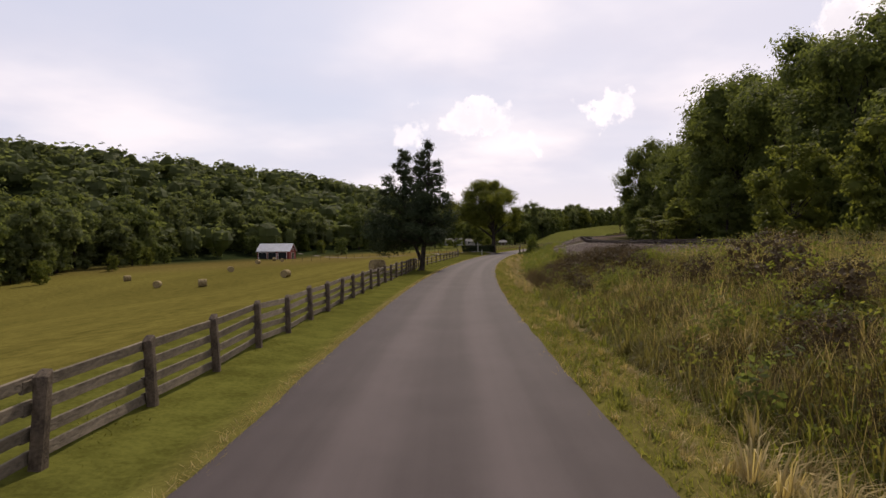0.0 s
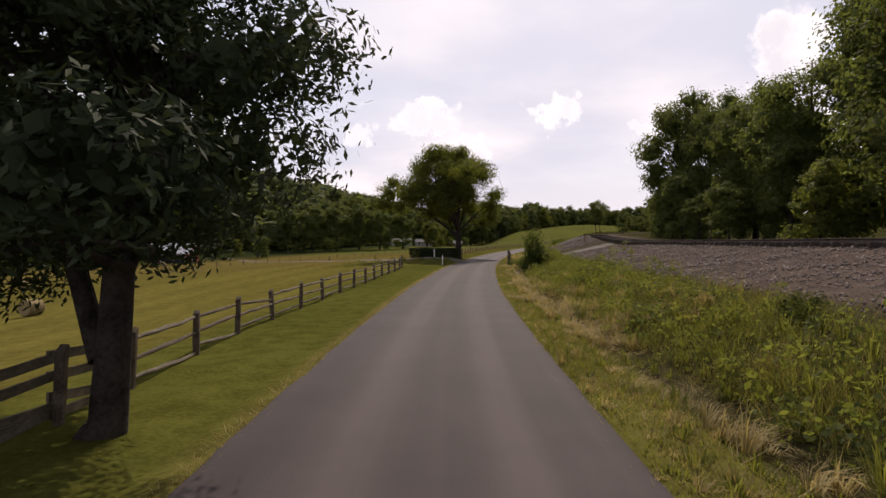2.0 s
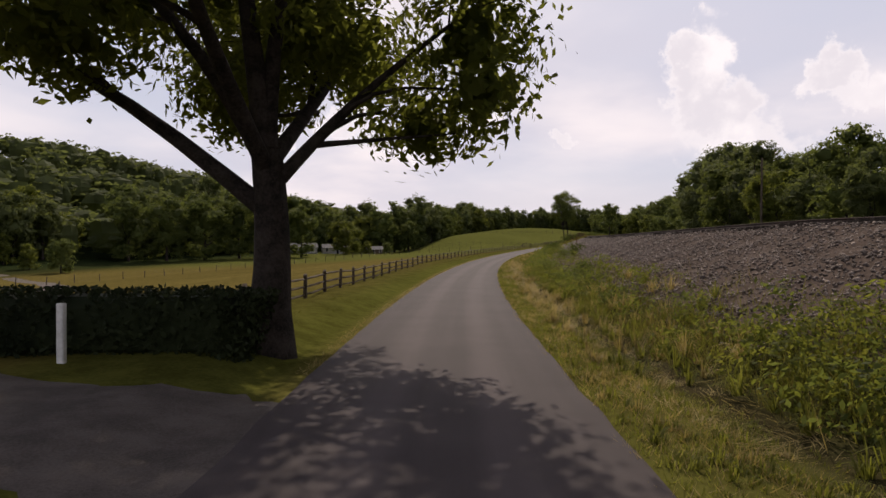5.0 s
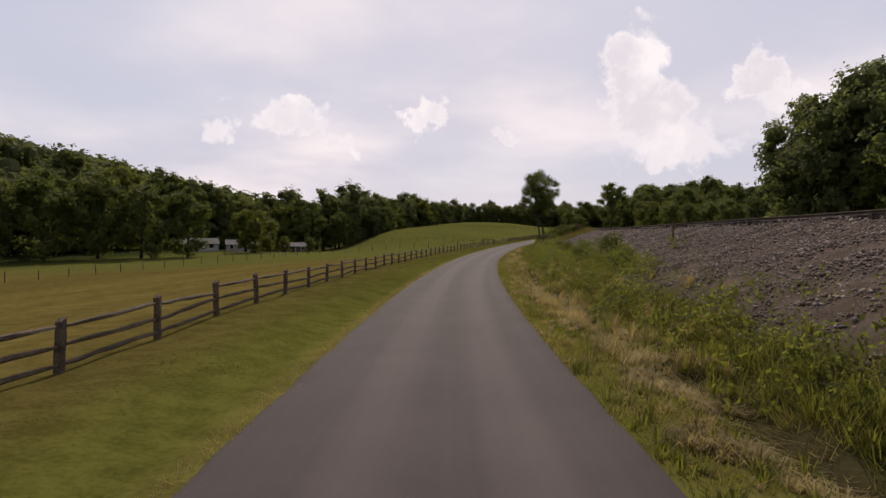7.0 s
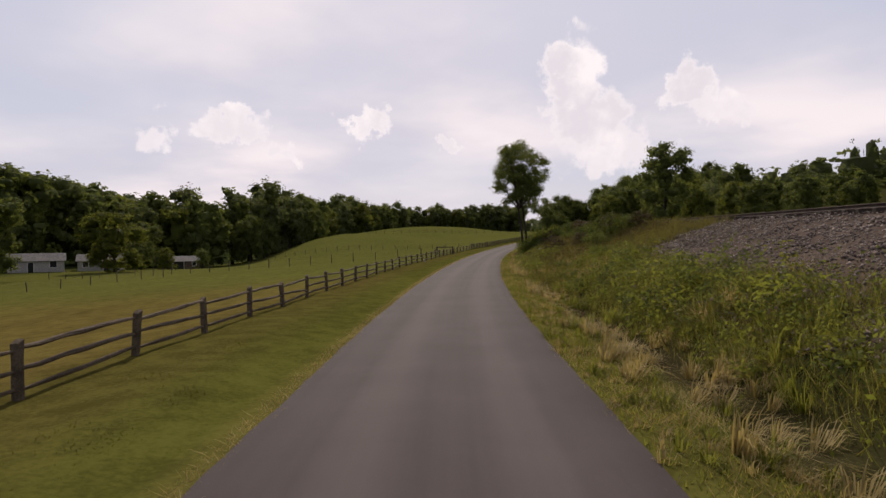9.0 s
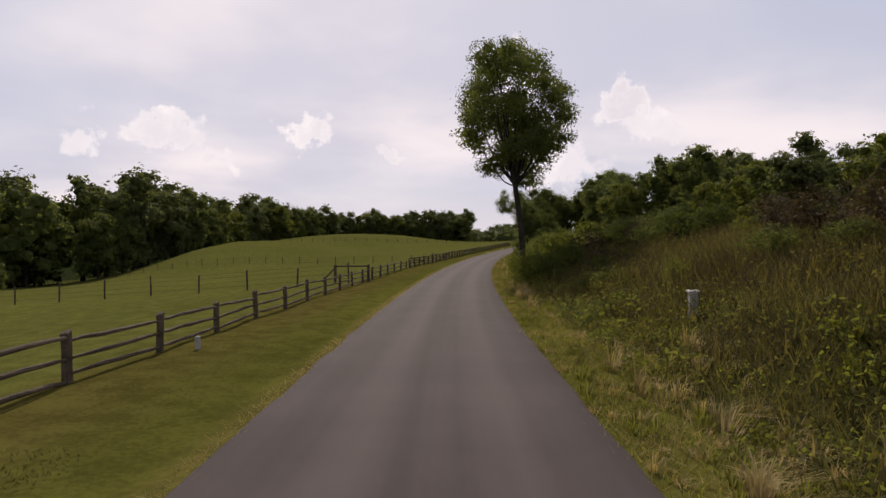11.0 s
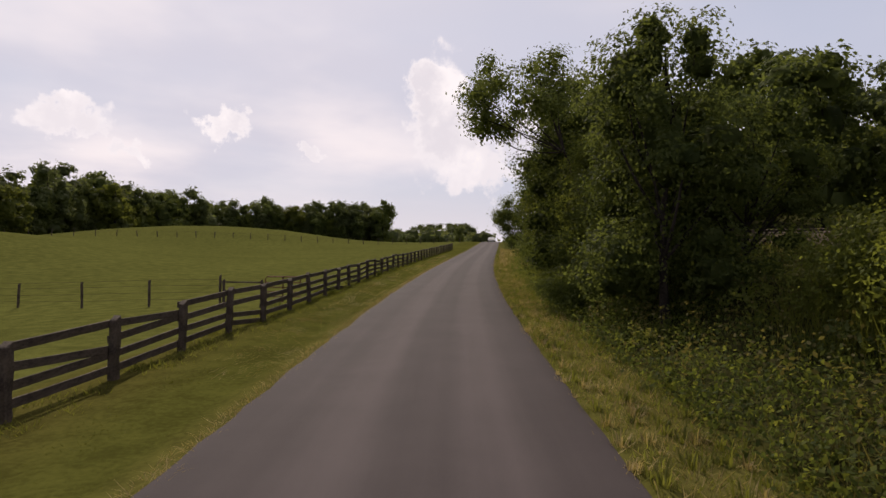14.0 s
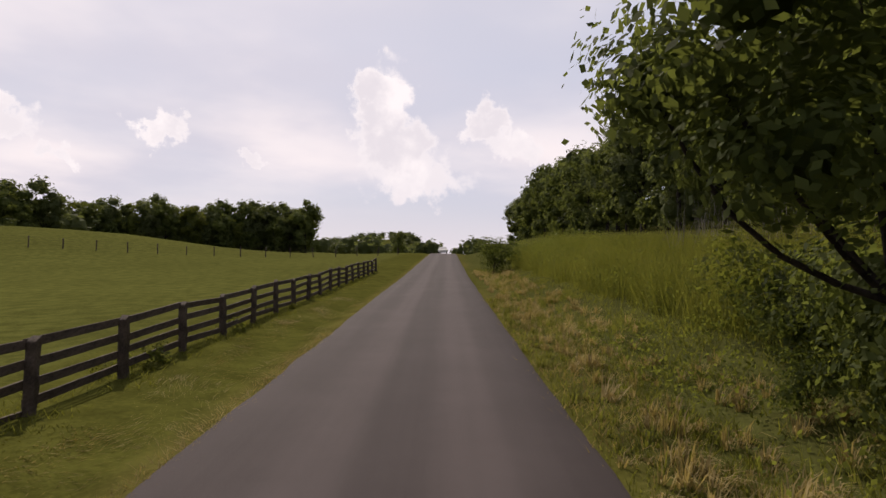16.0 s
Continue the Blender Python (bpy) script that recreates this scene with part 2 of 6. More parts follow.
# ---- road line and terrain ----
# metres along the road, heading in degrees clockwise from +y, height
ROAD = [
    (0, -0.04, 0.00),
    (25, 2.44, -0.17),
    (50, 5.10, -0.33),
    (75, 7.63, -0.47),
    (100, 10.10, -0.57),
    (125, 12.68, -0.63),
    (150, 15.47, -0.63),
    (175, 18.41, -0.55),
    (200, 21.37, -0.39),
    (225, 24.21, -0.13),
    (250, 26.86, 0.23),
    (275, 29.36, 0.71),
    (300, 31.84, 1.30),
    (325, 34.46, 2.01),
    (350, 37.19, 2.83),
]

R_S = np.arange(-160.0, 1700.0, 1.0)
R_H = np.interp(R_S, [r[0] for r in ROAD] + [375, 420, 700], [r[1] for r in ROAD] + [39.4, 40.0, 40.0])
R_H = np.where(R_S < 0, -0.04, R_H)
R_H = np.convolve(np.pad(R_H, 7, mode="edge"), np.ones(15) / 15, "valid")
R_Z = np.interp(R_S, [-160] + [r[0] for r in ROAD] + [375, 420, 488, 560, 1700], [1.0] + [r[2] for r in ROAD] + [3.75, 5.6, 9.0, 9.4, 9.6])
R_Z = np.convolve(np.pad(R_Z, 10, mode="edge"), np.ones(21) / 21, "valid")
R_ZS = np.convolve(np.pad(R_Z, 40, mode="edge"), np.ones(81) / 81, "valid")   # the broad lie of the land
R_X = np.concatenate([[0], np.cumsum(np.sin(np.radians((R_H[1:] + R_H[:-1]) / 2)))])
R_Y = np.concatenate([[0], np.cumsum(np.cos(np.radians((R_H[1:] + R_H[:-1]) / 2)))])
i0 = int(np.argmin(np.abs(R_S)))
R_X, R_Y = R_X - R_X[i0], R_Y - R_Y[i0]
SHIFT_S, SHIFT_D = [0, 60, 180, 250, 290, 380], [-0.12, -0.16, -0.06, -0.22, -0.34, -0.36]   # road axis beside the line of the heading table


def plan(s, d):
    """World x, y of the place s metres along the road and d metres to its right."""
    s = np.asarray(s, float)
    d = np.asarray(d, float) + np.interp(s, SHIFT_S, SHIFT_D)
    h = np.radians(np.interp(s, R_S, R_H))
    return np.interp(s, R_S, R_X) + d * np.cos(h), np.interp(s, R_S, R_Y) - d * np.sin(h)


LEFT_S = [-60, 0, 50, 66, 84, 104, 120, 132, 150, 180, 230, 260, 300, 340, 420]
LEFT_Z = [0.0, 0.0, -0.05, -0.2, -0.1, 0.0, 0.3, 0.35, 0.15, 0.2, 0.05, 0.0, -0.14, -0.06, 0.0]
FALL_S = [-100, 75, 100, 140, 200, 250, 290, 340, 500]
FALL = [-0.143, -0.143, -0.096, -0.074, -0.084, -0.076, -0.066, -0.054, -0.030]
BANK_D = [0.0, 2.3, 3.2, 4.2, 5.2, 6.5, 9.0, 13.0, 16.0, 20.0, 30.0, 60.0, 150.0, 400.0]
BANK = {}
BANK[-160] = [0, 0, -.05, -.45, -.30, .25, .85, 1.3, 1.7, 2.0, 2.0, 2.3, 8, 25]
BANK[18] = [0, 0, -.05, -.45, -.30, .25, .85, 1.3, 1.7, 2.0, 2.0, 2.3, 8, 25]
BANK[34] = [0, 0, -.08, -.55, -.35, .2, .95, 1.55, 2.2, 2.2, 2.2, 2.5, 8, 25]
BANK[98] = [0, 0, -.08, -.55, -.35, .2, 1.0, 1.6, 2.2, 2.2, 2.2, 2.5, 8, 25]
BANK[106.8] = [0, 0, .00, .02, .12, .3, .9, 1.6, 2.2, 2.2, 2.2, 2.5, 8, 25]
BANK[112] = [0, 0, .00, .02, .12, .3, .9, 1.7, 2.3, 2.2, 2.2, 2.5, 8, 25]
BANK[128] = [0, 0, -.08, -.5, -.35, .45, 1.5, 3.0, 3.1, 2.9, 2.5, 2.5, 8, 25]
BANK[160] = [0, 0, -.08, -.5, -.35, .45, 1.45, 2.95, 3.05, 2.9, 2.3, 2.5, 8, 25]
BANK[228] = [0, 0, -.08, -.5, -.30, .5, 1.5, 2.95, 3.0, 2.9, 2.4, 3.0, 8, 25]
BANK[250] = [0, 0, -.05, -.35, .15, .9, 1.9, 3.1, 3.3, 3.2, 2.6, 3.5, 9, 25]
BANK[310] = [0, 0, -.05, -.3, .15, .9, 1.8, 2.8, 2.9, 2.9, 3.0, 5, 12, 30]
BANK[345] = [0, 0, -.05, -.2, .0, .3, 1.1, 2.3, 2.7, 2.8, 3.0, 5, 12, 30]
BANK[385] = [0, 0, -.05, -.2, .0, .3, 1.0, 2.3, 3.0, 3.6, 4.5, 8, 16, 35]
BANK[1700] = [0, 0, -.05, -.2, .0, .3, 1.0, 2.3, 3.0, 3.6, 4.5, 8, 16, 35]
BANK_KEYS = sorted(BANK)
# rounded rises: x, y, height, spread along x, spread along y
RISES = [(81.1, 405.7, 6.0, 25.1, 42), (125.9, 456.8, 5.5, 41.8, 30.4), (48.1, 462.8, -6.0, 31.9, 87.6), (215, 600, 5.0, 120, 70), (40, 640, 5.0, 110, 90), (640, 1080, 40, 170, 150)]


CREEK = [(109.2, -4.8), (110.4, -6.4), (113.2, -9.2), (115, -13), (114, -18)]


def ground(s, d):
    """Ground height at road coordinates s, d (arrays)."""
    s, d = np.broadcast_arrays(np.asarray(s, float), np.asarray(d, float))
    zr = np.interp(s, R_S, R_Z)
    far_left = np.clip((-d - 10) / 25, 0, 1)
    zr = zr * (1 - far_left) + np.interp(s, R_S, R_ZS) * far_left
    x, y = plan(s, d)
    L = np.maximum(-d, 0)
    left = np.interp(s, LEFT_S, LEFT_Z) * np.clip((L - 2.4) / 2.0, 0, 1)
    far = np.maximum(L - 7.0, 0)
    left = left + np.interp(s, FALL_S, FALL) * 150 * (1 - np.exp(-far / 150))
    left = left - 0.10 * np.exp(-((L - 3.0) / 0.5) ** 2)
    left = left - 0.6 * np.exp(-((s - 352) / 20) ** 2) * np.clip((L - 5.2) / 2.0, 0, 1)
    rows = np.array([np.interp(d, BANK_D, BANK[k]) for k in BANK_KEYS])
    k = np.clip(np.searchsorted(BANK_KEYS, s) - 1, 0, len(BANK_KEYS) - 2)
    ks = np.array(BANK_KEYS, float)
    f = np.clip((s - ks[k]) / (ks[k + 1] - ks[k]), 0, 1)
    flat_rows = rows.reshape(len(BANK_KEYS), -1)
    idx = np.arange(flat_rows.shape[1])
    kf = k.reshape(-1)
    right = (flat_rows[kf, idx] * (1 - f.reshape(-1)) + flat_rows[kf + 1, idx] * f.reshape(-1)).reshape(s.shape)
    z = zr + np.where(d < 0, left, right)
    # the creek bed that passes under the road
    for k in range(len(CREEK) - 1):
        (s0, d0), (s1, d1) = CREEK[k], CREEK[k + 1]
        q = np.clip(((s - s0) * (s1 - s0) + (d - d0) * (d1 - d0)) / ((s1 - s0) ** 2 + (d1 - d0) ** 2), 0, 1)
        away = np.hypot(s - s0 - q * (s1 - s0), d - d0 - q * (d1 - d0))
        z = np.where(away < 4.5, np.minimum(z, zr - 1.0 + 0.75 * np.clip(away - 1.3, 0, 4) ** 1.15), z)
    # the dug-out pit where the culvert opens below the ballast
    z = z - 0.95 * np.exp(-((s - 98.0) / 1.9) ** 2 - ((d - 6.0) / 1.4) ** 2)
    # rises in the pasture and the long wooded ridge
    fade = np.clip((L - 8) / 40, 0, 1)
    for cx, cy, h, wx, wy in RISES:
        z = z + fade * h * np.exp(-((x - cx) / wx) ** 2 - ((y - cy) / wy) ** 2)
    ux, uy = 240 / 518.8, 460 / 518.8
    along = ((x + 300) * ux + (y - 100) * uy) / 518.8
    off = (x + 300) * uy - (y - 100) * ux
    ridge = np.interp(along, [-1.5, 0.55, 0.75, 0.9, 1.05, 1.2, 1.5], [47, 47, 45, 38, 26, 10, 0])
    z = z + fade * ridge * np.where(off > 0, np.exp(-(off / 80) ** 2), 1 - 0.3 * (1 - np.exp(off / 200)))
    # small unevenness away from the road
    rough = 0.05 * np.sin(x * 1.3 + np.sin(y * 0.9)) * np.sin(y * 1.1 + 0.7 * np.sin(x * 1.7))
    z = z + rough * np.clip((np.abs(d) - 2.6) / 2.0, 0, 1) * np.clip((45 - np.abs(d)) / 20, 0, 1)
    lumps = np.sin(x * 2.1 + 1.4 * np.sin(y * 1.3)) * np.sin(y * 2.4 + 1.2 * np.sin(x * 1.6 + 2)) + 0.7 * np.sin(x * 0.9 + y * 0.7) * np.sin(y * 0.8 - x * 0.5)
    z = z + 0.13 * lumps * np.clip((d - 3.9) / 1.2, 0, 1) * np.clip((8.6 - d) / 1.5, 0, 1) * (1 - np.exp(-((s - 109.5) / 3.5) ** 2))
    return z - 0.05 * np.clip((2.25 - np.abs(d)) / 0.2, 0, 1)


def gz(s, d):
    return float(ground(np.array([s]), np.array([d]))[0])


def spot(s, d, dz=0.0):
    x, y = plan(s, d)
    return Vector((float(x), float(y), gz(s, d) + dz))


def to_road(x, y):
    """Road coordinates of a place in the plan, by its nearest point of the axis."""
    k = int(np.argmin((R_X - x) ** 2 + (R_Y - y) ** 2))
    h = math.radians(R_H[k])
    dx, dy = x - R_X[k], y - R_Y[k]
    s = R_S[k] + dx * math.sin(h) + dy * math.cos(h)
    return s, dx * math.cos(h) - dy * math.sin(h) - float(np.interp(s, SHIFT_S, SHIFT_D))


def head(s):
    return float(np.interp(s, R_S, R_H))


# ---- mesh helpers ----


def mesh_of(name, verts, faces, mat, smooth=False):
    """A mesh from arrays; faces: (n, k) index array."""
    verts, faces = np.asarray(verts, np.float32), np.asarray(faces, np.int32)
    me = bpy.data.meshes.new(name)
    n, k = faces.shape
    me.vertices.add(len(verts))
    me.vertices.foreach_set("co", verts.reshape(-1))
    me.loops.add(n * k)
    me.loops.foreach_set("vertex_index", faces.reshape(-1))
    me.polygons.add(n)
    me.polygons.foreach_set("loop_start", np.arange(0, n * k, k, dtype=np.int32))
    if smooth:
        me.polygons.foreach_set("use_smooth", np.ones(n, dtype=bool))
    me.update(calc_edges=True)
    if mat:
        me.materials.append(mat)
    return me


def part_me(name, me, parent=None, label="", m=None):
    ob = new(name, me)
    if parent is not None:
        ob.parent = parent
    if m is not None:
        ob.matrix_basis = m
    if label:
        tagged(ob, label)
    return ob


def part(name, bm, mat, parent=None, label="", m=None, smooth=False):
    me = bpy.data.meshes.new(name)
    bm.to_mesh(me)
    bm.free()
    me.materials.append(mat)
    if smooth:
        me.polygons.foreach_set("use_smooth", np.ones(len(me.polygons), dtype=bool))
    return part_me(name, me, parent, label, m)


def box_bm(sx, sy, sz, at=(0, 0, 0), bevel=0.0, bm=None):
    """A box with its base centre at `at`."""
    bm = bm or bmesh.new()
    g = bmesh.ops.create_cube(bm, size=1.0, matrix=Matrix.Translation((at[0], at[1], at[2] + sz / 2)) @ Matrix.Diagonal((sx, sy, sz, 1)))
    if bevel:
        edges = list({e for v in g["verts"] for e in v.link_edges})
        bmesh.ops.bevel(bm, geom=edges, offset=bevel, segments=1, affect="EDGES")
    return bm


def thing(name, loc, label, category, group="", kind="", rz=0.0):
    ob = new(name)
    ob.empty_display_size = 0.2
    ob.matrix_basis = pose(loc[0], loc[1], loc[2], 0, 0, rz)
    return tagged(ob, label, category, group, kind)


def tubes(paths, sides=6):
    """Tapered tubes: list of (points (n,3), radii (n,)). Returns vertices and quads."""
    V, F, base = [], [], 0
    ang = np.arange(sides) * 2 * np.pi / sides
    for pts, rad in paths:
        pts, rad = np.asarray(pts, float), np.asarray(rad, float)
        tan = np.gradient(pts, axis=0)
        tan /= np.linalg.norm(tan, axis=1)[:, None] + 1e-9
        ref = np.where(np.abs(tan[:, 2:3]) > 0.9, np.array([[1.0, 0, 0]]), np.array([[0, 0, 1.0]]))
        a = np.cross(tan, ref)
        a /= np.linalg.norm(a, axis=1)[:, None] + 1e-9
        b = np.cross(tan, a)
        ring = pts[:, None, :] + rad[:, None, None] * (np.cos(ang)[None, :, None] * a[:, None, :] + np.sin(ang)[None, :, None] * b[:, None, :])
        V.append(ring.reshape(-1, 3))
        n = len(pts)
        i = np.arange(n - 1)[:, None] * sides
        j = np.arange(sides)[None, :]
        q = np.stack([i + j, i + (j + 1) % sides, i + sides + (j + 1) % sides, i + sides + j], -1).reshape(-1, 4) + base
        F.append(q)
        base += n * sides
    return np.concatenate(V), np.concatenate(F)


def unit(v):
    return v / (np.linalg.norm(v, axis=-1, keepdims=True) + 1e-9)


def leaf_quads(P, size, rng, slim=0.55, lift=0.0, droop=None):
    """Diamond leaves round the points P; lift leans their faces to the sky."""
    n = len(P)
    a = unit(rng.normal(size=(n, 3)))
    if droop is not None:
        a = unit(a + np.array(droop))
    b = rng.normal(size=(n, 3))
    b[:, 2] *= 1 - lift
    b = unit(b - (b * a).sum(1)[:, None] * a)
    L = size * rng.uniform(0.6, 1.3, (n, 1))
    V = np.stack([P - a * L / 2, P + b * L * slim / 2, P + a * L / 2, P - b * L * slim / 2], 1).reshape(-1, 3)
    return V, np.arange(4 * n).reshape(-1, 4)


def skin_leaves(lobes, n, leaf, rng, slim=0.6, clump=0.5, per=14, up=0.35, wild=0.75, droop=0.0, cut=0.80):
    """Leaves in tufts over the outer skin of a union of lobes, faces turned outwards as on a real crown."""
    L = np.array(lobes, float)
    w = (L[:, 3] * L[:, 4] + L[:, 3] * L[:, 5] + L[:, 4] * L[:, 5]) / 3
    m = max(n // per, 1)
    C, K = np.zeros((0, 3)), np.zeros(0, int)
    for _ in range(8):
        k = rng.choice(len(L), 2 * m, p=w / w.sum())
        q = L[k, :3] + unit(rng.normal(size=(2 * m, 3))) * L[k, 3:6] * rng.uniform(0.72, 1.08, (2 * m, 1))
        free = np.ones(2 * m, bool)
        for i in range(len(L)):
            free &= ((((q - L[i, :3]) / L[i, 3:6]) ** 2).sum(1) > cut ** 2) | (k == i)
        C, K = np.concatenate([C, q[free]]), np.concatenate([K, k[free]])
        if len(C) >= m:
            break
    C, K = C[:m], K[:m]
    m = len(C)
    P = C[:, None, :] + rng.normal(size=(m, per, 3)) * (clump * rng.uniform(0.35, 0.8, (m, 1, 1))) * np.array([1, 1, 0.65])
    out = unit((P - L[K][:, None, :3]) / L[K][:, None, 3:6] ** 2)
    nor = unit(out + np.array([0, 0, up]) + rng.normal(size=P.shape) * wild * 0.6).reshape(-1, 3)
    a = rng.normal(size=nor.shape) - np.array([0, 0, droop])
    a = unit(a - (a * nor).sum(1)[:, None] * nor)
    b = np.cross(nor, a)
    P = P.reshape(-1, 3)
    s = leaf * rng.uniform(0.6, 1.35, (len(P), 1))
    V = np.stack([P - a * s / 2, P + b * s * slim / 2 - a * s * 0.06, P + a * s / 2, P - b * s * slim / 2 - a * s * 0.06], 1).reshape(-1, 3)
    return C, V, np.arange(4 * len(P)).reshape(-1, 4)


def crown_lobes(centre, radii, n, size, rng, low=-0.75):
    """Rounded boughs set over the surface of an ellipsoid, with smaller ones inside."""
    out = []
    while len(out) < n:
        u = unit(rng.normal(size=3))
        if u[2] < low:
            continue
        q = rng.uniform(0.62, 0.86)
        r = size * rng.uniform(0.65, 1.25)
        out.append((centre[0] + u[0] * radii[0] * q, centre[1] + u[1] * radii[1] * q, centre[2] + u[2] * radii[2] * q, r, r, r * rng.uniform(0.7, 0.95)))
    out.append((centre[0], centre[1], centre[2], radii[0] * 0.62, radii[1] * 0.62, radii[2] * 0.66))
    return out


def lobe_hearts(lobes, share, rng):
    """Uneven shaded foliage inside the boughs: a rough 24-sided heart for each."""
    q = np.linspace(-1, 1, 3)
    V, F = [], []
    for ax in range(3):
        for side in (-1, 1):
            i0 = len(V)
            for a in q:
                for b in q:
                    c = np.zeros(3)
                    c[ax], c[(ax + 1) % 3], c[(ax + 2) % 3] = side, a, b
                    V.append(c)
            for i in range(2):
                for j in range(2):
                    k = [i0 + 3 * i + j, i0 + 3 * i + j + 3, i0 + 3 * i + j + 4, i0 + 3 * i + j + 1]
                    F.append(k if side > 0 else k[::-1])
    V, F = unit(np.array(V)), np.array(F)
    key = np.round(V * 7).astype(int) @ np.array([1, 40, 1600])
    _, back = np.unique(key, return_inverse=True)
    L = np.array(lobes, float)
    push = share * rng.uniform(0.72, 1.18, (len(L), back.max() + 1))[:, back]
    P = L[:, None, :3] + V[None] * L[:, None, 3:6] * push[..., None]
    return P.reshape(-1, 3), (F[None] + len(V) * np.arange(len(L))[:, None, None]).reshape(-1, 4)


def leafy_tree(h, trunk_r, lobes, n, leaf, rng, mat, limbs=7, fork=0.22, lean=(0.0, 0.0), sides=6, core=200, core_leaf=0.7, heart=0.0, **how):
    """Trunk with limbs into the boughs, and a crown of outward leaves over a shaded inside."""
    C, V, F = skin_leaves(lobes, n, leaf, rng, **how)
    inner = [tuple(l[:3]) + tuple(0.6 * q for q in l[3:]) for l in lobes]
    v, f = leaf_quads(in_ellipsoids(core, inner, rng, 0.5), core_leaf, rng, 0.8, 0.1)
    V, F = np.concatenate([V, v]), np.concatenate([F, f + len(V)])
    if heart:
        v, f = lobe_hearts(lobes, heart, rng)
        V, F = np.concatenate([V, v]), np.concatenate([F, f + len(V)])
    t = np.linspace(0, 1, 9)
    pts = np.stack([lean[0] * t ** 1.2 + 0.06 * np.sin(t * 7), lean[1] * t ** 1.2 + 0.06 * np.cos(t * 6), h * 0.88 * t - 0.2], 1)
    rad = trunk_r * (1 - 0.85 * t) * (1 + 0.4 * np.exp(-t * 22))
    paths = [(pts, rad)]
    order = [k for k in rng.permutation(len(lobes)) if lobes[k][2] > (fork + 0.06) * h][:limbs]
    for k in order:
        c = np.array(lobes[k][:3])
        f0 = float(np.clip(c[2] / h * 0.6, fork, 0.85))
        i = min(int(f0 / 0.88 * 8), 7)
        paths.append(limb(pts[i], c, rad[i] * 0.6, 0.02, rng, 0.08, 6, -0.04))
    tv, tf = tubes(paths, sides)
    return mesh_of("trunk", tv, tf, M_BARK, True), mesh_of("crown", V, F, mat)


def in_ellipsoids(n, lobes, rng, shell=0.45):
    """Points in a union of lobes (cx, cy, cz, rx, ry, rz), denser towards the skin."""
    w = np.array([l[3] * l[4] * l[5] for l in lobes]) ** 0.45
    pick = rng.choice(len(lobes), n, p=w / w.sum())
    L = np.array(lobes)[pick]
    u = unit(rng.normal(size=(n, 3))) * (rng.uniform(0, 1, (n, 1)) ** shell)
    return L[:, :3] + u * L[:, 3:6]


def limb(p0, p1, r0, r1, rng, bend=0.15, n=6, sag=0.0):
    t = np.linspace(0, 1, n)[:, None]
    p0, p1 = np.array(p0, float), np.array(p1, float)
    L = np.linalg.norm(p1 - p0)
    off = rng.normal(size=3) * bend * L
    pts = p0 + (p1 - p0) * t + np.sin(t * np.pi) * off
    pts[:, 2] += (np.sin(t * np.pi) * L * sag)[:, 0]
    return pts, r0 + (r1 - r0) * np.linspace(0, 1, n) ** 0.8


def tree(name, loc, label, meshes, category="tree", group="", rz=0.0, scale=1.0, wide=1.0):
    t = thing(name, loc, label, category, group, rz=rz)
    t.scale = (scale * wide, scale * wide, scale)
    part_me("trunk", meshes[0], t)
    part_me("crown", meshes[1], t)
    return t

# ---- ground sheet ----


def sheet(S, D, zfun, name, mat, uv=False):
    SS, DD = np.meshgrid(S, D, indexing="ij")
    X, Y = plan(SS, DD)
    Z = zfun(SS, DD)
    V = np.stack([X, Y, Z], -1).reshape(-1, 3)
    a, b = len(S), len(D)
    i = (np.arange(a - 1)[:, None] * b + np.arange(b - 1)[None, :]).reshape(-1)
    F = np.stack([i, i + 1, i + b + 1, i + b], 1)
    me = mesh_of(name, V, F, mat, True)
    if uv:
        layer = me.uv_layers.new(name="UVMap")
        idx = F.reshape(-1)
        layer.data.foreach_set("uv", np.stack([DD.reshape(-1)[idx], SS.reshape(-1)[idx]], 1).astype(np.float32).reshape(-1))
    return me, SS, DD, X, Y


def smooth_step(x, a, b):
    t = np.clip((x - a) / (b - a), 0, 1)
    return t * t * (3 - 2 * t)


def fence_d(s):
    """How far left of the road axis the roadside fence stands."""
    return np.interp(s, [-40, 0, 45, 52, 62, 80, 96, 101.2, 126, 180, 314, 330, 345, 420], [-3.95, -3.95, -4.35, -4.8, -5.7, -5.55, -5.9, -6.4, -5.3, -6.2, -6.2, -5.3, -4.9, -4.9])


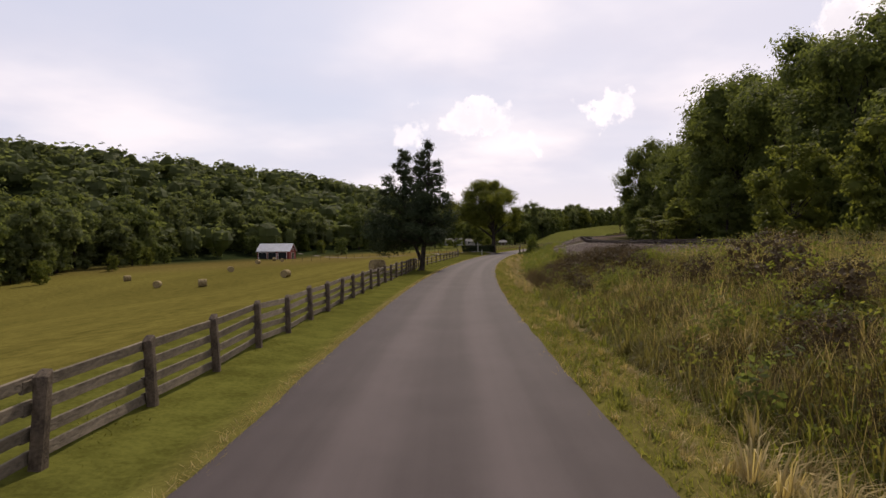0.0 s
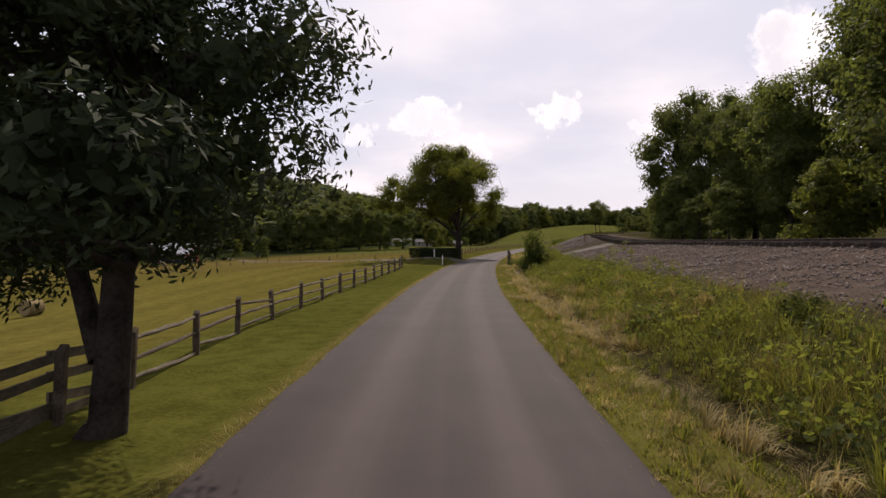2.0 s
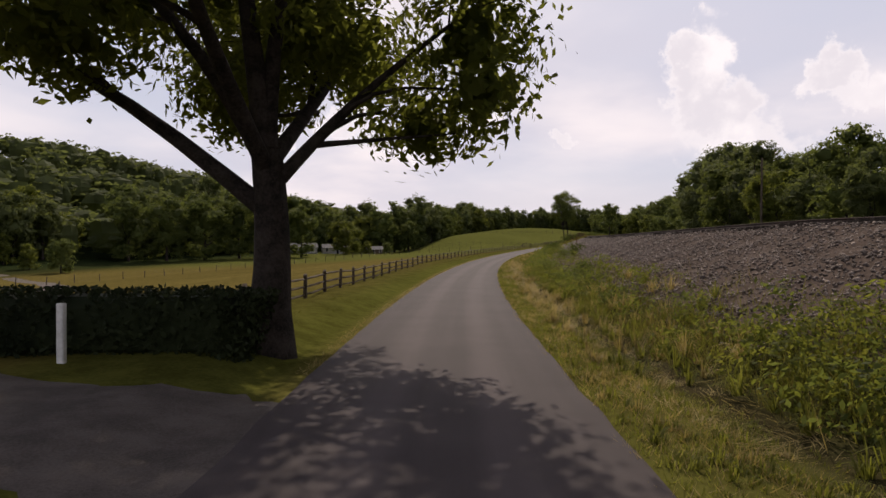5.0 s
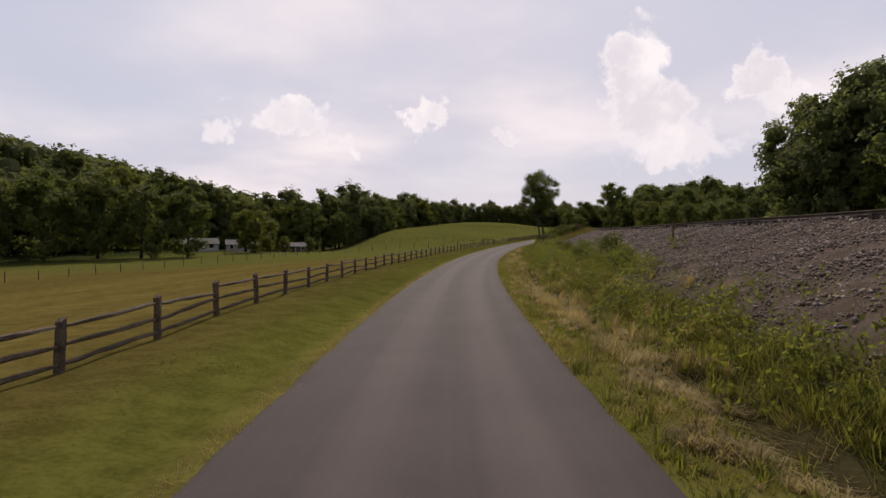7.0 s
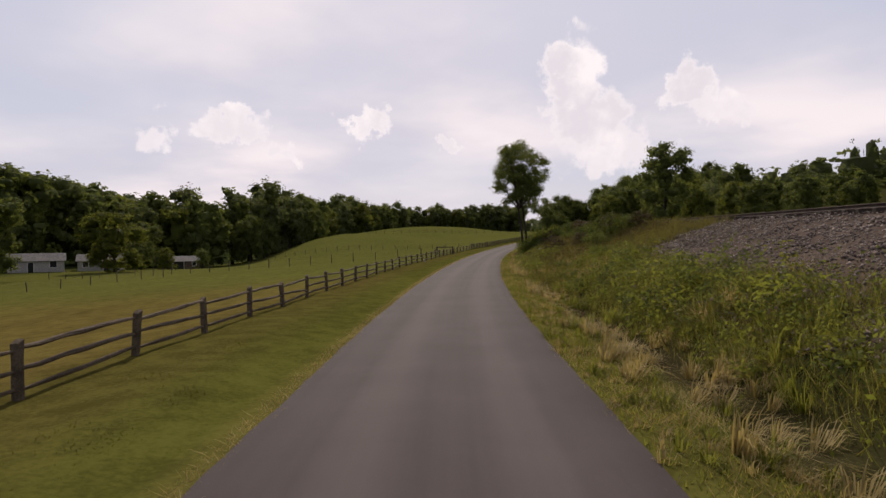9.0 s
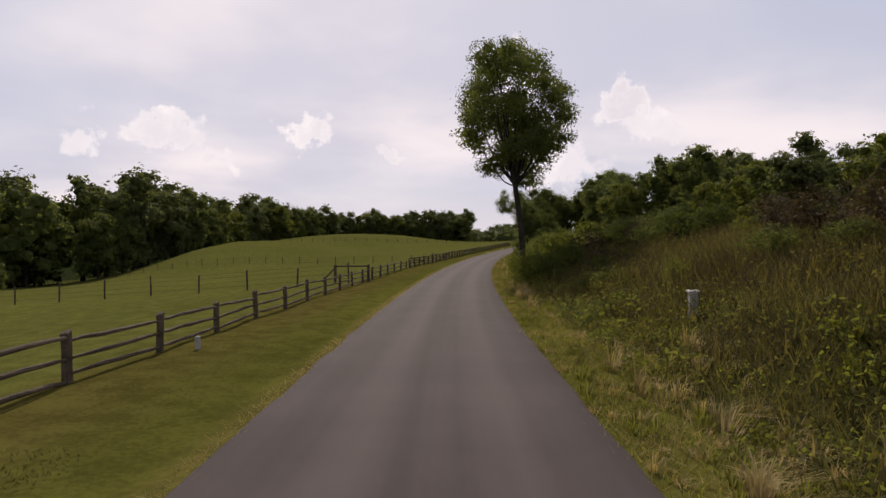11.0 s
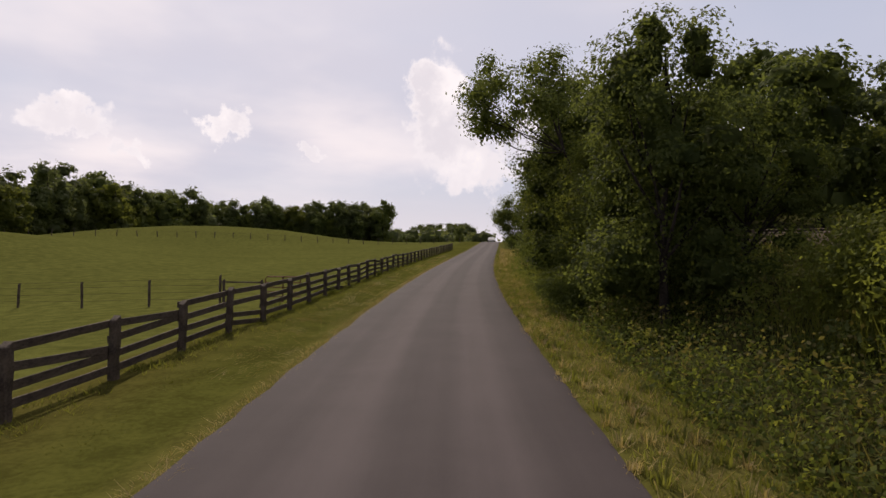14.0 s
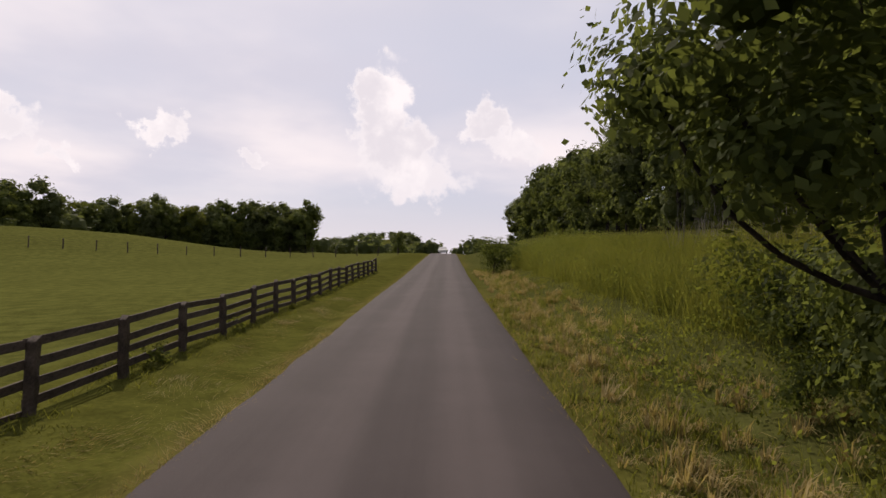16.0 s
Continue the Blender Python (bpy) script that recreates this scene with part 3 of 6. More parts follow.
def lane_line(s_mid, points, width, dz, name, mat, label):
    """A side lane: a strip along road coordinates, laid on the ground."""
    pts = np.array(points, float)
    seg = np.concatenate([[0], np.cumsum(np.hypot(*np.diff(pts, axis=0).T))])
    t = np.linspace(0, seg[-1], int(seg[-1] / 0.7) + 2)
    c = np.stack([np.interp(t, seg, pts[:, 0]), np.interp(t, seg, pts[:, 1])], 1)
    for _ in range(6):
        c[1:-1] = (c[:-2] + 2 * c[1:-1] + c[2:]) / 4
    tan = unit(np.gradient(c, axis=0))
    nor = np.stack([-tan[:, 1], tan[:, 0]], 1)
    w = np.interp(t, [0, 3.5, 7], [width[0], width[1], width[2]])
    cols = np.linspace(-0.5, 0.5, 7)
    rng = np.random.default_rng(4)
    P = c[:, None, :] + nor[:, None, :] * (cols[None, :, None] * w[:, None, None])
    P[:, 0] += nor * rng.normal(0, 0.16, (len(t), 1))
    P[:, -1] += nor * rng.normal(0, 0.16, (len(t), 1))
    X, Y = plan(P[..., 0], P[..., 1])
    Z = ground(P[..., 0], P[..., 1]) + dz
    Z[:, 0] -= 0.08
    Z[:, -1] -= 0.08
    a, b = Z.shape
    i = (np.arange(a - 1)[:, None] * b + np.arange(b - 1)[None, :]).reshape(-1)
    F = np.stack([i, i + 1, i + b + 1, i + b], 1)
    me = mesh_of(name, np.stack([X, Y, Z], -1).reshape(-1, 3), F, mat, True)
    return tagged(new(name, me), label, "lane", kind="structure")


S_GRID = np.concatenate([np.arange(-150, -20, 8), np.arange(-20, 430, 1.5), np.arange(430, 620, 6), np.arange(620, 1650, 30)])
D_GRID = np.concatenate([-np.array([1500, 1100, 800, 620, 500, 420, 360, 320, 290, 260, 235, 210, 190, 170, 155, 140, 126, 113, 101, 90, 80, 71, 63, 56, 50, 44, 39, 34, 30, 26, 23, 20, 17.5, 15, 13, 11.5, 10]),
                         np.arange(-9, -2.6, 0.6), np.array([-2.5, -2.3, -2.1, -1.0, 0, 1.0, 2.1, 2.3, 2.5, 2.8]), np.arange(3.2, 14, 0.6),
                         np.array([14.5, 16, 18, 20, 23, 27, 32, 40, 52, 70, 95, 130, 180, 260, 380])])
me, SS, DD, GX, GY = sheet(S_GRID, D_GRID, ground, "ground", M_GROUND)
wave = 0.5 + 0.5 * np.sin(GX * 0.21 + 1.7 * np.sin(GY * 0.13)) * np.sin(GY * 0.17 + 1.3 * np.sin(GX * 0.09))
mow = 0.5 + 0.5 * np.sin(DD * 1.15 + 0.8 * np.sin(SS * 0.05))
LAWN, HAY, GREEN = np.array([0.077, 0.079, 0.018]), np.array([0.108, 0.094, 0.024]), np.array([0.096, 0.101, 0.027])
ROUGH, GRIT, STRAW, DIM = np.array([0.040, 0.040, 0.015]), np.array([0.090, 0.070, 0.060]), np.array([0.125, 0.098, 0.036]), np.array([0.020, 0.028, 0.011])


def lay(col, c, w):
    return col * (1 - w[..., None]) + c * w[..., None]


tone = np.ones(SS.shape + (3,)) * LAWN
tone = tone * (0.88 + 0.24 * wave[..., None])
dry = smooth_step(SS, 118, 140) * (1 - smooth_step(SS, 330, 352)) * smooth_step(-DD, 3.4, 5.2) * (0.5 + 0.4 * wave)
tone = lay(tone, np.array([0.082, 0.067, 0.021]), dry)
past = smooth_step(-DD, 6.2, 7.2)
pasture = smooth_step(SS, 225, 262)
field = lay(lay(HAY * np.ones_like(tone), np.array([0.106, 0.084, 0.026]), smooth_step(SS, 112, 135)), GREEN, pasture) * (0.86 + 0.2 * mow[..., None] * (1 - pasture[..., None]) + 0.12 * wave[..., None])
tone = tone * (1 - past[..., None]) + field * past[..., None]
tone = lay(tone, GREEN * 1.05, smooth_step(-DD, 170, 200) * (1 - pasture))
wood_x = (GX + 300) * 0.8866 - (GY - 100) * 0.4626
# woods floor: dark green, with the trees' shade put into the tone
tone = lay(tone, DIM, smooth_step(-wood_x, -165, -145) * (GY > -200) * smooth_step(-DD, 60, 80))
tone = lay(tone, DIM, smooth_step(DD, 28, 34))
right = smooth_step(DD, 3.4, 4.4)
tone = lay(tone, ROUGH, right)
strip = np.exp(-((DD - 2.9) / 0.8) ** 2) * (DD > 1.5) * (0.1 + 0.6 * wave)
tone = lay(tone, STRAW, strip)
strip = np.exp(-((DD + 2.40) / 0.10) ** 2) * (0.6 + 0.4 * wave)
tone = lay(tone, STRAW * 1.3, strip)
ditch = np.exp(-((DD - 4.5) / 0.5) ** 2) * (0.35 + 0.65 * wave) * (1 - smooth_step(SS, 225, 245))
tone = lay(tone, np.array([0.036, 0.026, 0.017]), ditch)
creek = np.min([np.hypot(SS - p[0], DD - p[1]) for p in CREEK[:4]], axis=0)
tone = lay(tone, np.array([0.035, 0.030, 0.017]), 1 - smooth_step(creek, 1.5, 2.5))
# pit: bare brown earth, deepened by shade put into its colour
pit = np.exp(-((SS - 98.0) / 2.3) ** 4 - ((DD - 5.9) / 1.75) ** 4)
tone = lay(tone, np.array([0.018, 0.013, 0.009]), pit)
g1 = smooth_step(SS, 20, 34) * (1 - smooth_step(SS, 112, 120)) * smooth_step(DD, 8.2, 9.4) * (1 - smooth_step(DD, 23, 27))
g2 = smooth_step(SS, 112, 122) * (1 - smooth_step(SS, 226, 246)) * smooth_step(DD, 6.2, 7.2) * (1 - smooth_step(DD, 18, 21))
g3 = smooth_step(SS, 225, 240) * smooth_step(DD, 12.2, 13.0) * (1 - smooth_step(DD, 17, 19)) * (1 - smooth_step(SS, 400, 430))
tone = lay(tone, GRIT, np.maximum(np.maximum(g1, g2), g3))
late = smooth_step(SS, 345, 362) * smooth_step(DD, 2.2, 3.0) * (1 - smooth_step(DD, 13, 22))
tone = lay(tone, np.array([0.075, 0.080, 0.024]), late * 0.8)
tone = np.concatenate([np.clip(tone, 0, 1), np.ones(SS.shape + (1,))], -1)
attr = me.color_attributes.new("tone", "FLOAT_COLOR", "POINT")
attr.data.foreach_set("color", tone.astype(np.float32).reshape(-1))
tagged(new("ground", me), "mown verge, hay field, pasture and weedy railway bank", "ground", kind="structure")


def road_z(s, d):
    return np.interp(s, R_S, R_Z) + 0.03 - 0.012 * (d / 2.2) ** 2


rng = np.random.default_rng(11)
RS = np.concatenate([np.arange(-60, 430, 0.5), np.arange(430, 900, 4)])
RD = np.array([-2.42, -2.30, -1.6, -0.9, 0, 0.9, 1.6, 2.1, 2.22])
me, rs, rd, rx, ry = sheet(RS, RD, road_z, "road", M_ASPHALT, True)
co = np.empty(len(me.vertices) * 3, np.float32)
me.vertices.foreach_get("co", co)
co = co.reshape(len(RS), len(RD), 3)
edge = np.convolve(rng.normal(0, 0.022, len(RS)), np.ones(2) / 2, "same")
for col, sign in ((0, 1), (1, 1), (7, -1), (8, -1)):
    h = np.radians(np.interp(RS, R_S, R_H))
    w = edge if sign > 0 else np.roll(edge, 37)
    co[:, col, 0] += np.cos(h) * w
    co[:, col, 1] -= np.sin(h) * w
for col in (0, 8):
    co[:, col, 2] -= 0.06
me.vertices.foreach_set("co", co.reshape(-1))
me.update()
tagged(new("road", me), "narrow grey asphalt country road with worn edges", "road", kind="structure")
lane_line(110, [(119.0, -1.7), (119.6, -5.5), (121, -9.5), (125, -13.5), (136, -20), (152, -29), (176, -47), (196, -68), (216, -100), (236, -150)], (6.5, 3.6, 3.0), 0.03, "driveway", M_GRAVEL, "pale farm driveway curving away past the hedge")
lane_line(110, [(109.1, 1.7), (109.5, 4), (110.3, 6.5), (112, 9.5), (113.2, 13), (113.8, 17), (114.5, 26)], (2.2, 2.9, 3.2), 0.03, "gravel_lane", M_GRAVEL, "grey gravel lane up to the railway crossing")



def creek_water():
    """Still brown water in the creek bed."""
    pts = np.array(CREEK[:4], float)
    seg = np.concatenate([[0], np.cumsum(np.hypot(*np.diff(pts, axis=0).T))])
    t = np.linspace(-1.2, seg[-1], 40)
    c = np.stack([np.interp(t, seg, pts[:, 0]), np.interp(t, seg, pts[:, 1])], 1)
    tan = unit(np.gradient(c, axis=0))
    nor = np.stack([-tan[:, 1], tan[:, 0]], 1)
    P = c[:, None, :] + nor[:, None, :] * np.linspace(-2.0, 2.0, 5)[None, :, None]
    X, Y = plan(P[..., 0], P[..., 1])
    Z = np.full(X.shape, float(np.interp(112, R_S, R_Z)) - 0.86)
    i = (np.arange(len(t) - 1)[:, None] * 5 + np.arange(4)[None, :]).reshape(-1)
    F = np.stack([i, i + 1, i + 6, i + 5], 1)
    tagged(new("creek_water", mesh_of("creek_water", np.stack([X, Y, Z], -1).reshape(-1, 3), F, M_WATER, True)), "still brown creek water reflecting the pale sky", "water", kind="structure")


creek_water()

# ---- railway ----


def rail_d(s):
    return np.interp(s, [-150, 95, 135, 420], [16.5, 16.5, 14.2, 14.2])


def build_railway():
    """Two rails on sleepers along the bank top."""
    S = np.arange(-60, 440, 2.0)
    root = thing("railway_track", spot(0, 16.5), "rusty steel rails on dark wooden sleepers in ballast", "railway")
    inv = root.matrix_basis.inverted()
    for off in (-0.72, 0.72):
        d = rail_d(S) + off
        x, y = plan(S, d)
        z = np.convolve(np.pad(ground(S, rail_d(S)), 6, mode="edge"), np.ones(13) / 13, "valid") + 0.06
        prof = np.array([(-.07, 0), (.07, 0), (.07, .03), (.02, .05), (.02, .12), (.037, .13), (.037, .17), (-.037, .17), (-.037, .13), (-.02, .12), (-.02, .05), (-.07, .03)])
        h = np.radians(np.interp(S, R_S, R_H))
        V = np.stack([x[:, None] + prof[None, :, 0] * np.cos(h)[:, None], y[:, None] - prof[None, :, 0] * np.sin(h)[:, None], z[:, None] + prof[None, :, 1]], -1)
        k = len(prof)
        i = np.arange(len(S) - 1)[:, None] * k
        j = np.arange(k)[None, :]
        F = np.stack([i + j, i + (j + 1) % k, i + k + (j + 1) % k, i + k + j], -1).reshape(-1, 4)
        part_me("rail", mesh_of("rail", V.reshape(-1, 3), F, M_STEEL), root, m=inv)
    bm = box_bm(2.5, 0.22, 0.2, (0, 0, 0), 0.015)
    me = bpy.data.meshes.new("sleeper")
    bm.to_mesh(me)
    bm.free()
    me.materials.append(M_TIE)
    for s in np.arange(20, 250, 0.8):
        d = float(rail_d(s))
        p = spot(s, d)
        part_me("sleeper", me, root, m=inv @ pose(p.x, p.y, p.z - 0.13, 0, 0, -head(s) + rng.normal(0, 1.5)))


build_railway()

# ---- fences ----


def rough_bar(name, w, h, mat, seed, taper=0.0, round_=0.0):
    """A unit-long bar along x with uneven faces, for boards and split rails."""
    r = np.random.default_rng(seed)
    xs = np.linspace(-0.5, 0.5, 7)
    if round_:
        ang = np.arange(6) * np.pi / 3 + 0.3
        prof = np.stack([np.cos(ang) * w / 2, np.sin(ang) * h / 2], 1)
    else:
        b = min(w, h) * 0.15
        prof = np.array([(-w / 2, -h / 2 + b), (-w / 2, h / 2 - b), (-w / 2 + b, h / 2), (w / 2 - b, h / 2), (w / 2, h / 2 - b), (w / 2, -h / 2 + b), (w / 2 - b, -h / 2), (-w / 2 + b, -h / 2)])
    k = len(prof)
    V = []
    for x in xs:
        t = 1 - taper * abs(2 * x) ** 3
        j = r.normal(0, 0.06 if round_ else 0.025, (k, 2)) * min(w, h)
        bend = r.normal(0, 0.12 if round_ else 0.05, 2) * min(w, h)
        V.append(np.concatenate([np.full((k, 1), x), prof * t + j + bend], 1))
    V = np.concatenate(V)
    i = np.arange(len(xs) - 1)[:, None] * k
    j = np.arange(k)[None, :]
    F = [tuple(q) for q in np.stack([i + j, i + (j + 1) % k, i + k + (j + 1) % k, i + k + j], -1).reshape(-1, 4)]
    F += [tuple(range(k)), tuple(range(len(V) - 1, len(V) - 1 - k, -1))]
    me = bpy.data.meshes.new(name)
    me.from_pydata([tuple(v) for v in V], [], F)
    me.materials.append(mat)
    return me


def post_mesh(name, w, h, mat, seed, slope=0.03):
    r = np.random.default_rng(seed)
    bm = bmesh.new()
    bmesh.ops.create_cube(bm, size=1.0, matrix=Matrix.Translation((0, 0, h / 2 - 0.15)) @ Matrix.Diagonal((w, w, h + 0.3, 1)))
    bmesh.ops.bevel(bm, geom=list(bm.edges), offset=w * 0.14, segments=1, affect="EDGES")
    bmesh.ops.subdivide_edges(bm, edges=[e for e in bm.edges if abs(e.verts[0].co.z - e.verts[1].co.z) > h * 0.5], cuts=3)
    for v in bm.verts:
        v.co.x += r.normal(0, w * 0.05)
        v.co.y += r.normal(0, w * 0.05)
        if v.co.z > h - 0.08:
            v.co.z += slope * (1 if v.co.x > 0 else -1)
    me = bpy.data.meshes.new(name)
    bm.to_mesh(me)
    bm.free()
    me.materials.append(mat)
    return me


def bar_between(a, b, roll=0.0):
    """The matrix that lays a unit bar from a to b."""
    v = b - a
    q = v.to_track_quat("X", "Z").to_matrix().to_4x4()
    return Matrix.Translation((a + b) / 2) @ q @ Matrix.Rotation(roll, 4, "X") @ Matrix.Diagonal((v.length, 1, 1, 1))


def fence(label, places, height, levels, posts, bars, face, seed, overlap=0.0, doubled=0):
    """A run of posts at the places (Vectors on the ground) with bars between neighbours."""
    r = random.Random(seed)
    root = thing("fence", places[0], label, "fence")
    inv = root.matrix_basis.inverted()
    tops = []
    for i, p in enumerate(places):
        q = places[min(i + 1, len(places) - 1)] - places[max(i - 1, 0)]
        yaw = math.degrees(math.atan2(q.y, q.x))
        m = pose(p.x, p.y, p.z, r.gauss(0, 1.6), r.gauss(0, 1.6), yaw + r.gauss(0, 4)) @ Matrix.Diagonal((1, 1, height * r.uniform(0.97, 1.05), 1))
        part_me("post", r.choice(posts), root, m=inv @ m)
    for i in range(len(places) - 1):
        a, b = places[i], places[i + 1]
        v = (b - a).normalized()
        side = Vector((v.y, -v.x, 0)) * face
        for k, lv in enumerate(levels):
            j1, j2 = r.gauss(0, 0.018), r.gauss(0, 0.018)
            if r.random() < 0.06 and overlap:
                j2 -= 0.16
            pa = a + Vector((0, 0, lv + j1)) + side - v * overlap * (0.5 + 0.5 * r.random())
            pb = b + Vector((0, 0, lv + j2)) + side + v * overlap * (0.5 + 0.5 * r.random())
            part_me("rail", r.choice(bars), root, m=inv @ bar_between(pa, pb, r.uniform(-0.15, 0.15)))
    return root


def run(s0, s1, step, d=None):
    out, s = [], s0
    while s <= s1 + 0.01:
        out.append(spot(s, float(fence_d(s)) if d is None else d))
        s += step
    return out


PALE_POSTS = [post_mesh("post", 0.135, 1.0, M_OLDWOOD, k) for k in range(4)]
DARK_POSTS = [post_mesh("post", 0.14, 1.0, M_DARKWOOD, 10 + k) for k in range(4)]
BOARDS = [rough_bar("rail", 0.035, 0.13, M_PALEWOOD, k) for k in range(5)]
DARK_BOARDS = [rough_bar("rail", 0.035, 0.125, M_DARKWOOD, 20 + k) for k in range(5)]
SPLITS = [rough_bar("rail", 0.075, 0.088, M_PALEWOOD if k < 3 else M_OLDWOOD, 40 + k, 0.45, 1.0) for k in range(6)]
SPLITS_DARK = [rough_bar("rail", 0.075, 0.088, M_OLDWOOD, 50 + k, 0.45, 1.0) for k in range(5)]
fence("weathered grey four-board fence along the hay field", run(-13.35, 52.6, 2.44) + [spot(53.8, -4.9)], 0.98, [0.12, 0.36, 0.61, 0.85], PALE_POSTS, BOARDS, -0.09, 1, 0.12)
fence("weathered split-rail fence ending at the driveway", run(54.64, 100.6, 3.264), 0.96, [0.18, 0.50, 0.82], PALE_POSTS, SPLITS, 0.0, 2, 0.1)
fence("weathered three-rail split fence beside the mown verge", run(124.98, 312.2, 3.267) + [spot(312.9, -6.2)], 0.87, [0.14, 0.43, 0.74], PALE_POSTS, SPLITS_DARK, 0.0, 4, 0.1)
fence("dark brown four-board fence round the green pasture", run(313.4, 424.0, 2.375), 1.0, [0.16, 0.40, 0.65, 0.92], DARK_POSTS, DARK_BOARDS, -0.08, 5, 0.02)


def wire_fence(label, a, b, n, h, seed, thick=0.09):
    """Slim posts with four strands of wire across the field from a to b (road coordinates)."""
    r = random.Random(seed)
    P = [spot(a[0] + (b[0] - a[0]) * i / n, a[1] + (b[1] - a[1]) * i / n) for i in range(n + 1)]
    root = thing("wire_fence", P[0], label, "fence")
    inv = root.matrix_basis.inverted()
    for p in P:
        part_me("post", DARK_POSTS[r.randrange(4)], root, m=inv @ pose(p.x, p.y, p.z, r.gauss(0, 2.5), r.gauss(0, 2.5), r.uniform(0, 90)) @ Matrix.Diagonal((thick / 0.14, thick / 0.14, h * r.uniform(0.9, 1.1), 1)))
    for lv in (0.3, 0.6, 0.9, 1.15):
        pts = np.array([(p.x, p.y, p.z + lv * h / 1.25) for p in P])
        v, f = tubes([(pts, np.full(len(pts), 0.006))], 3)
        part_me("wire", mesh_of("wire", v, f, M_STEEL), root, m=inv)


wire_fence("slim wire fence crossing the pasture", (291, -7), (296, -75), 20, 1.3, 6)
wire_fence("slim wire fence on the pasture beyond the gate", (351.6, -10.2), (362, -80), 20, 1.3, 7)
wire_fence("far wire fence across the upper pasture", (470, -7), (398, -122), 40, 1.25, 8, 0.12)
wire_fence("thin field fence in front of the houses", (150, -62), (285, -46), 34, 1.2, 9)


def brace(s, d, label, rz=0.0, wide=2.2, h=1.45, stout=1.2, stay=True):
    """Corner brace: two posts, a bar across the top and perhaps a slanting stay."""
    p = spot(s, d)
    root = thing("fence_brace", p, label, "fence", rz=rz)
    for x in (0, wide):
        part_me("post", DARK_POSTS[0 if x else 1], root, m=pose(x, 0, 0) @ Matrix.Diagonal((stout, stout, h, 1)))
    part_me("crossbar", DARK_BOARDS[0], root, m=bar_between(Vector((-0.1, 0, h - 0.1)), Vector((wide + 0.1, 0, h - 0.1))) @ Matrix.Diagonal((1, 1.8 * stout, 0.7 * stout, 1)))
    if stay:
        part_me("stay", DARK_BOARDS[1], root, m=bar_between(Vector((-0.9, 0, 0.1)), Vector((0.05, 0, h - 0.15))) @ Matrix.Diagonal((1, 1.8, 0.7, 1)))


brace(293.0, -8.35, "dark timber corner brace of the pasture fence", -head(293), 2.25, 1.2)
brace(351.4, -9.95, "slim dark timber frame beside the pasture gate", -head(351), 1.68, 1.2, 0.75, False)


def pipe_gate(s, d, wide, h, rz, label):
    p = spot(s, d)
    root = thing("farm_gate", p, label, "gate", rz=rz)
    r = 0.028
    v, f = tubes([(np.array([(0, 0, .15), (0, 0, h - .08), (0.08, 0, h), (wide - .08, 0, h), (wide, 0, h - .08), (wide, 0, .15), (0.04, 0, .12)]), np.full(7, r))], 8)
    part_me("gate_frame", mesh_of("gate_frame", v, f, M_RUST, True), root)
    for k in range(4):
        z = 0.35 + k * (h - 0.4) / 4
        v, f = tubes([(np.array([(0, 0, z), (wide, 0, z)]), np.full(2, r * 0.8))], 8)
        part_me("bar", mesh_of("bar", v, f, M_RUST, True), root)
    v, f = tubes([(np.array([(wide / 2, 0, .12), (wide / 2, 0, h)]), np.full(2, r))], 8)
    part_me("upright", mesh_of("upright", v, f, M_RUST, True), root)


pipe_gate(351.4, -8.1, 1.55, 1.22, -head(351), "rusty red-brown tubular steel gate in the pasture fence")

# ---- buildings ----


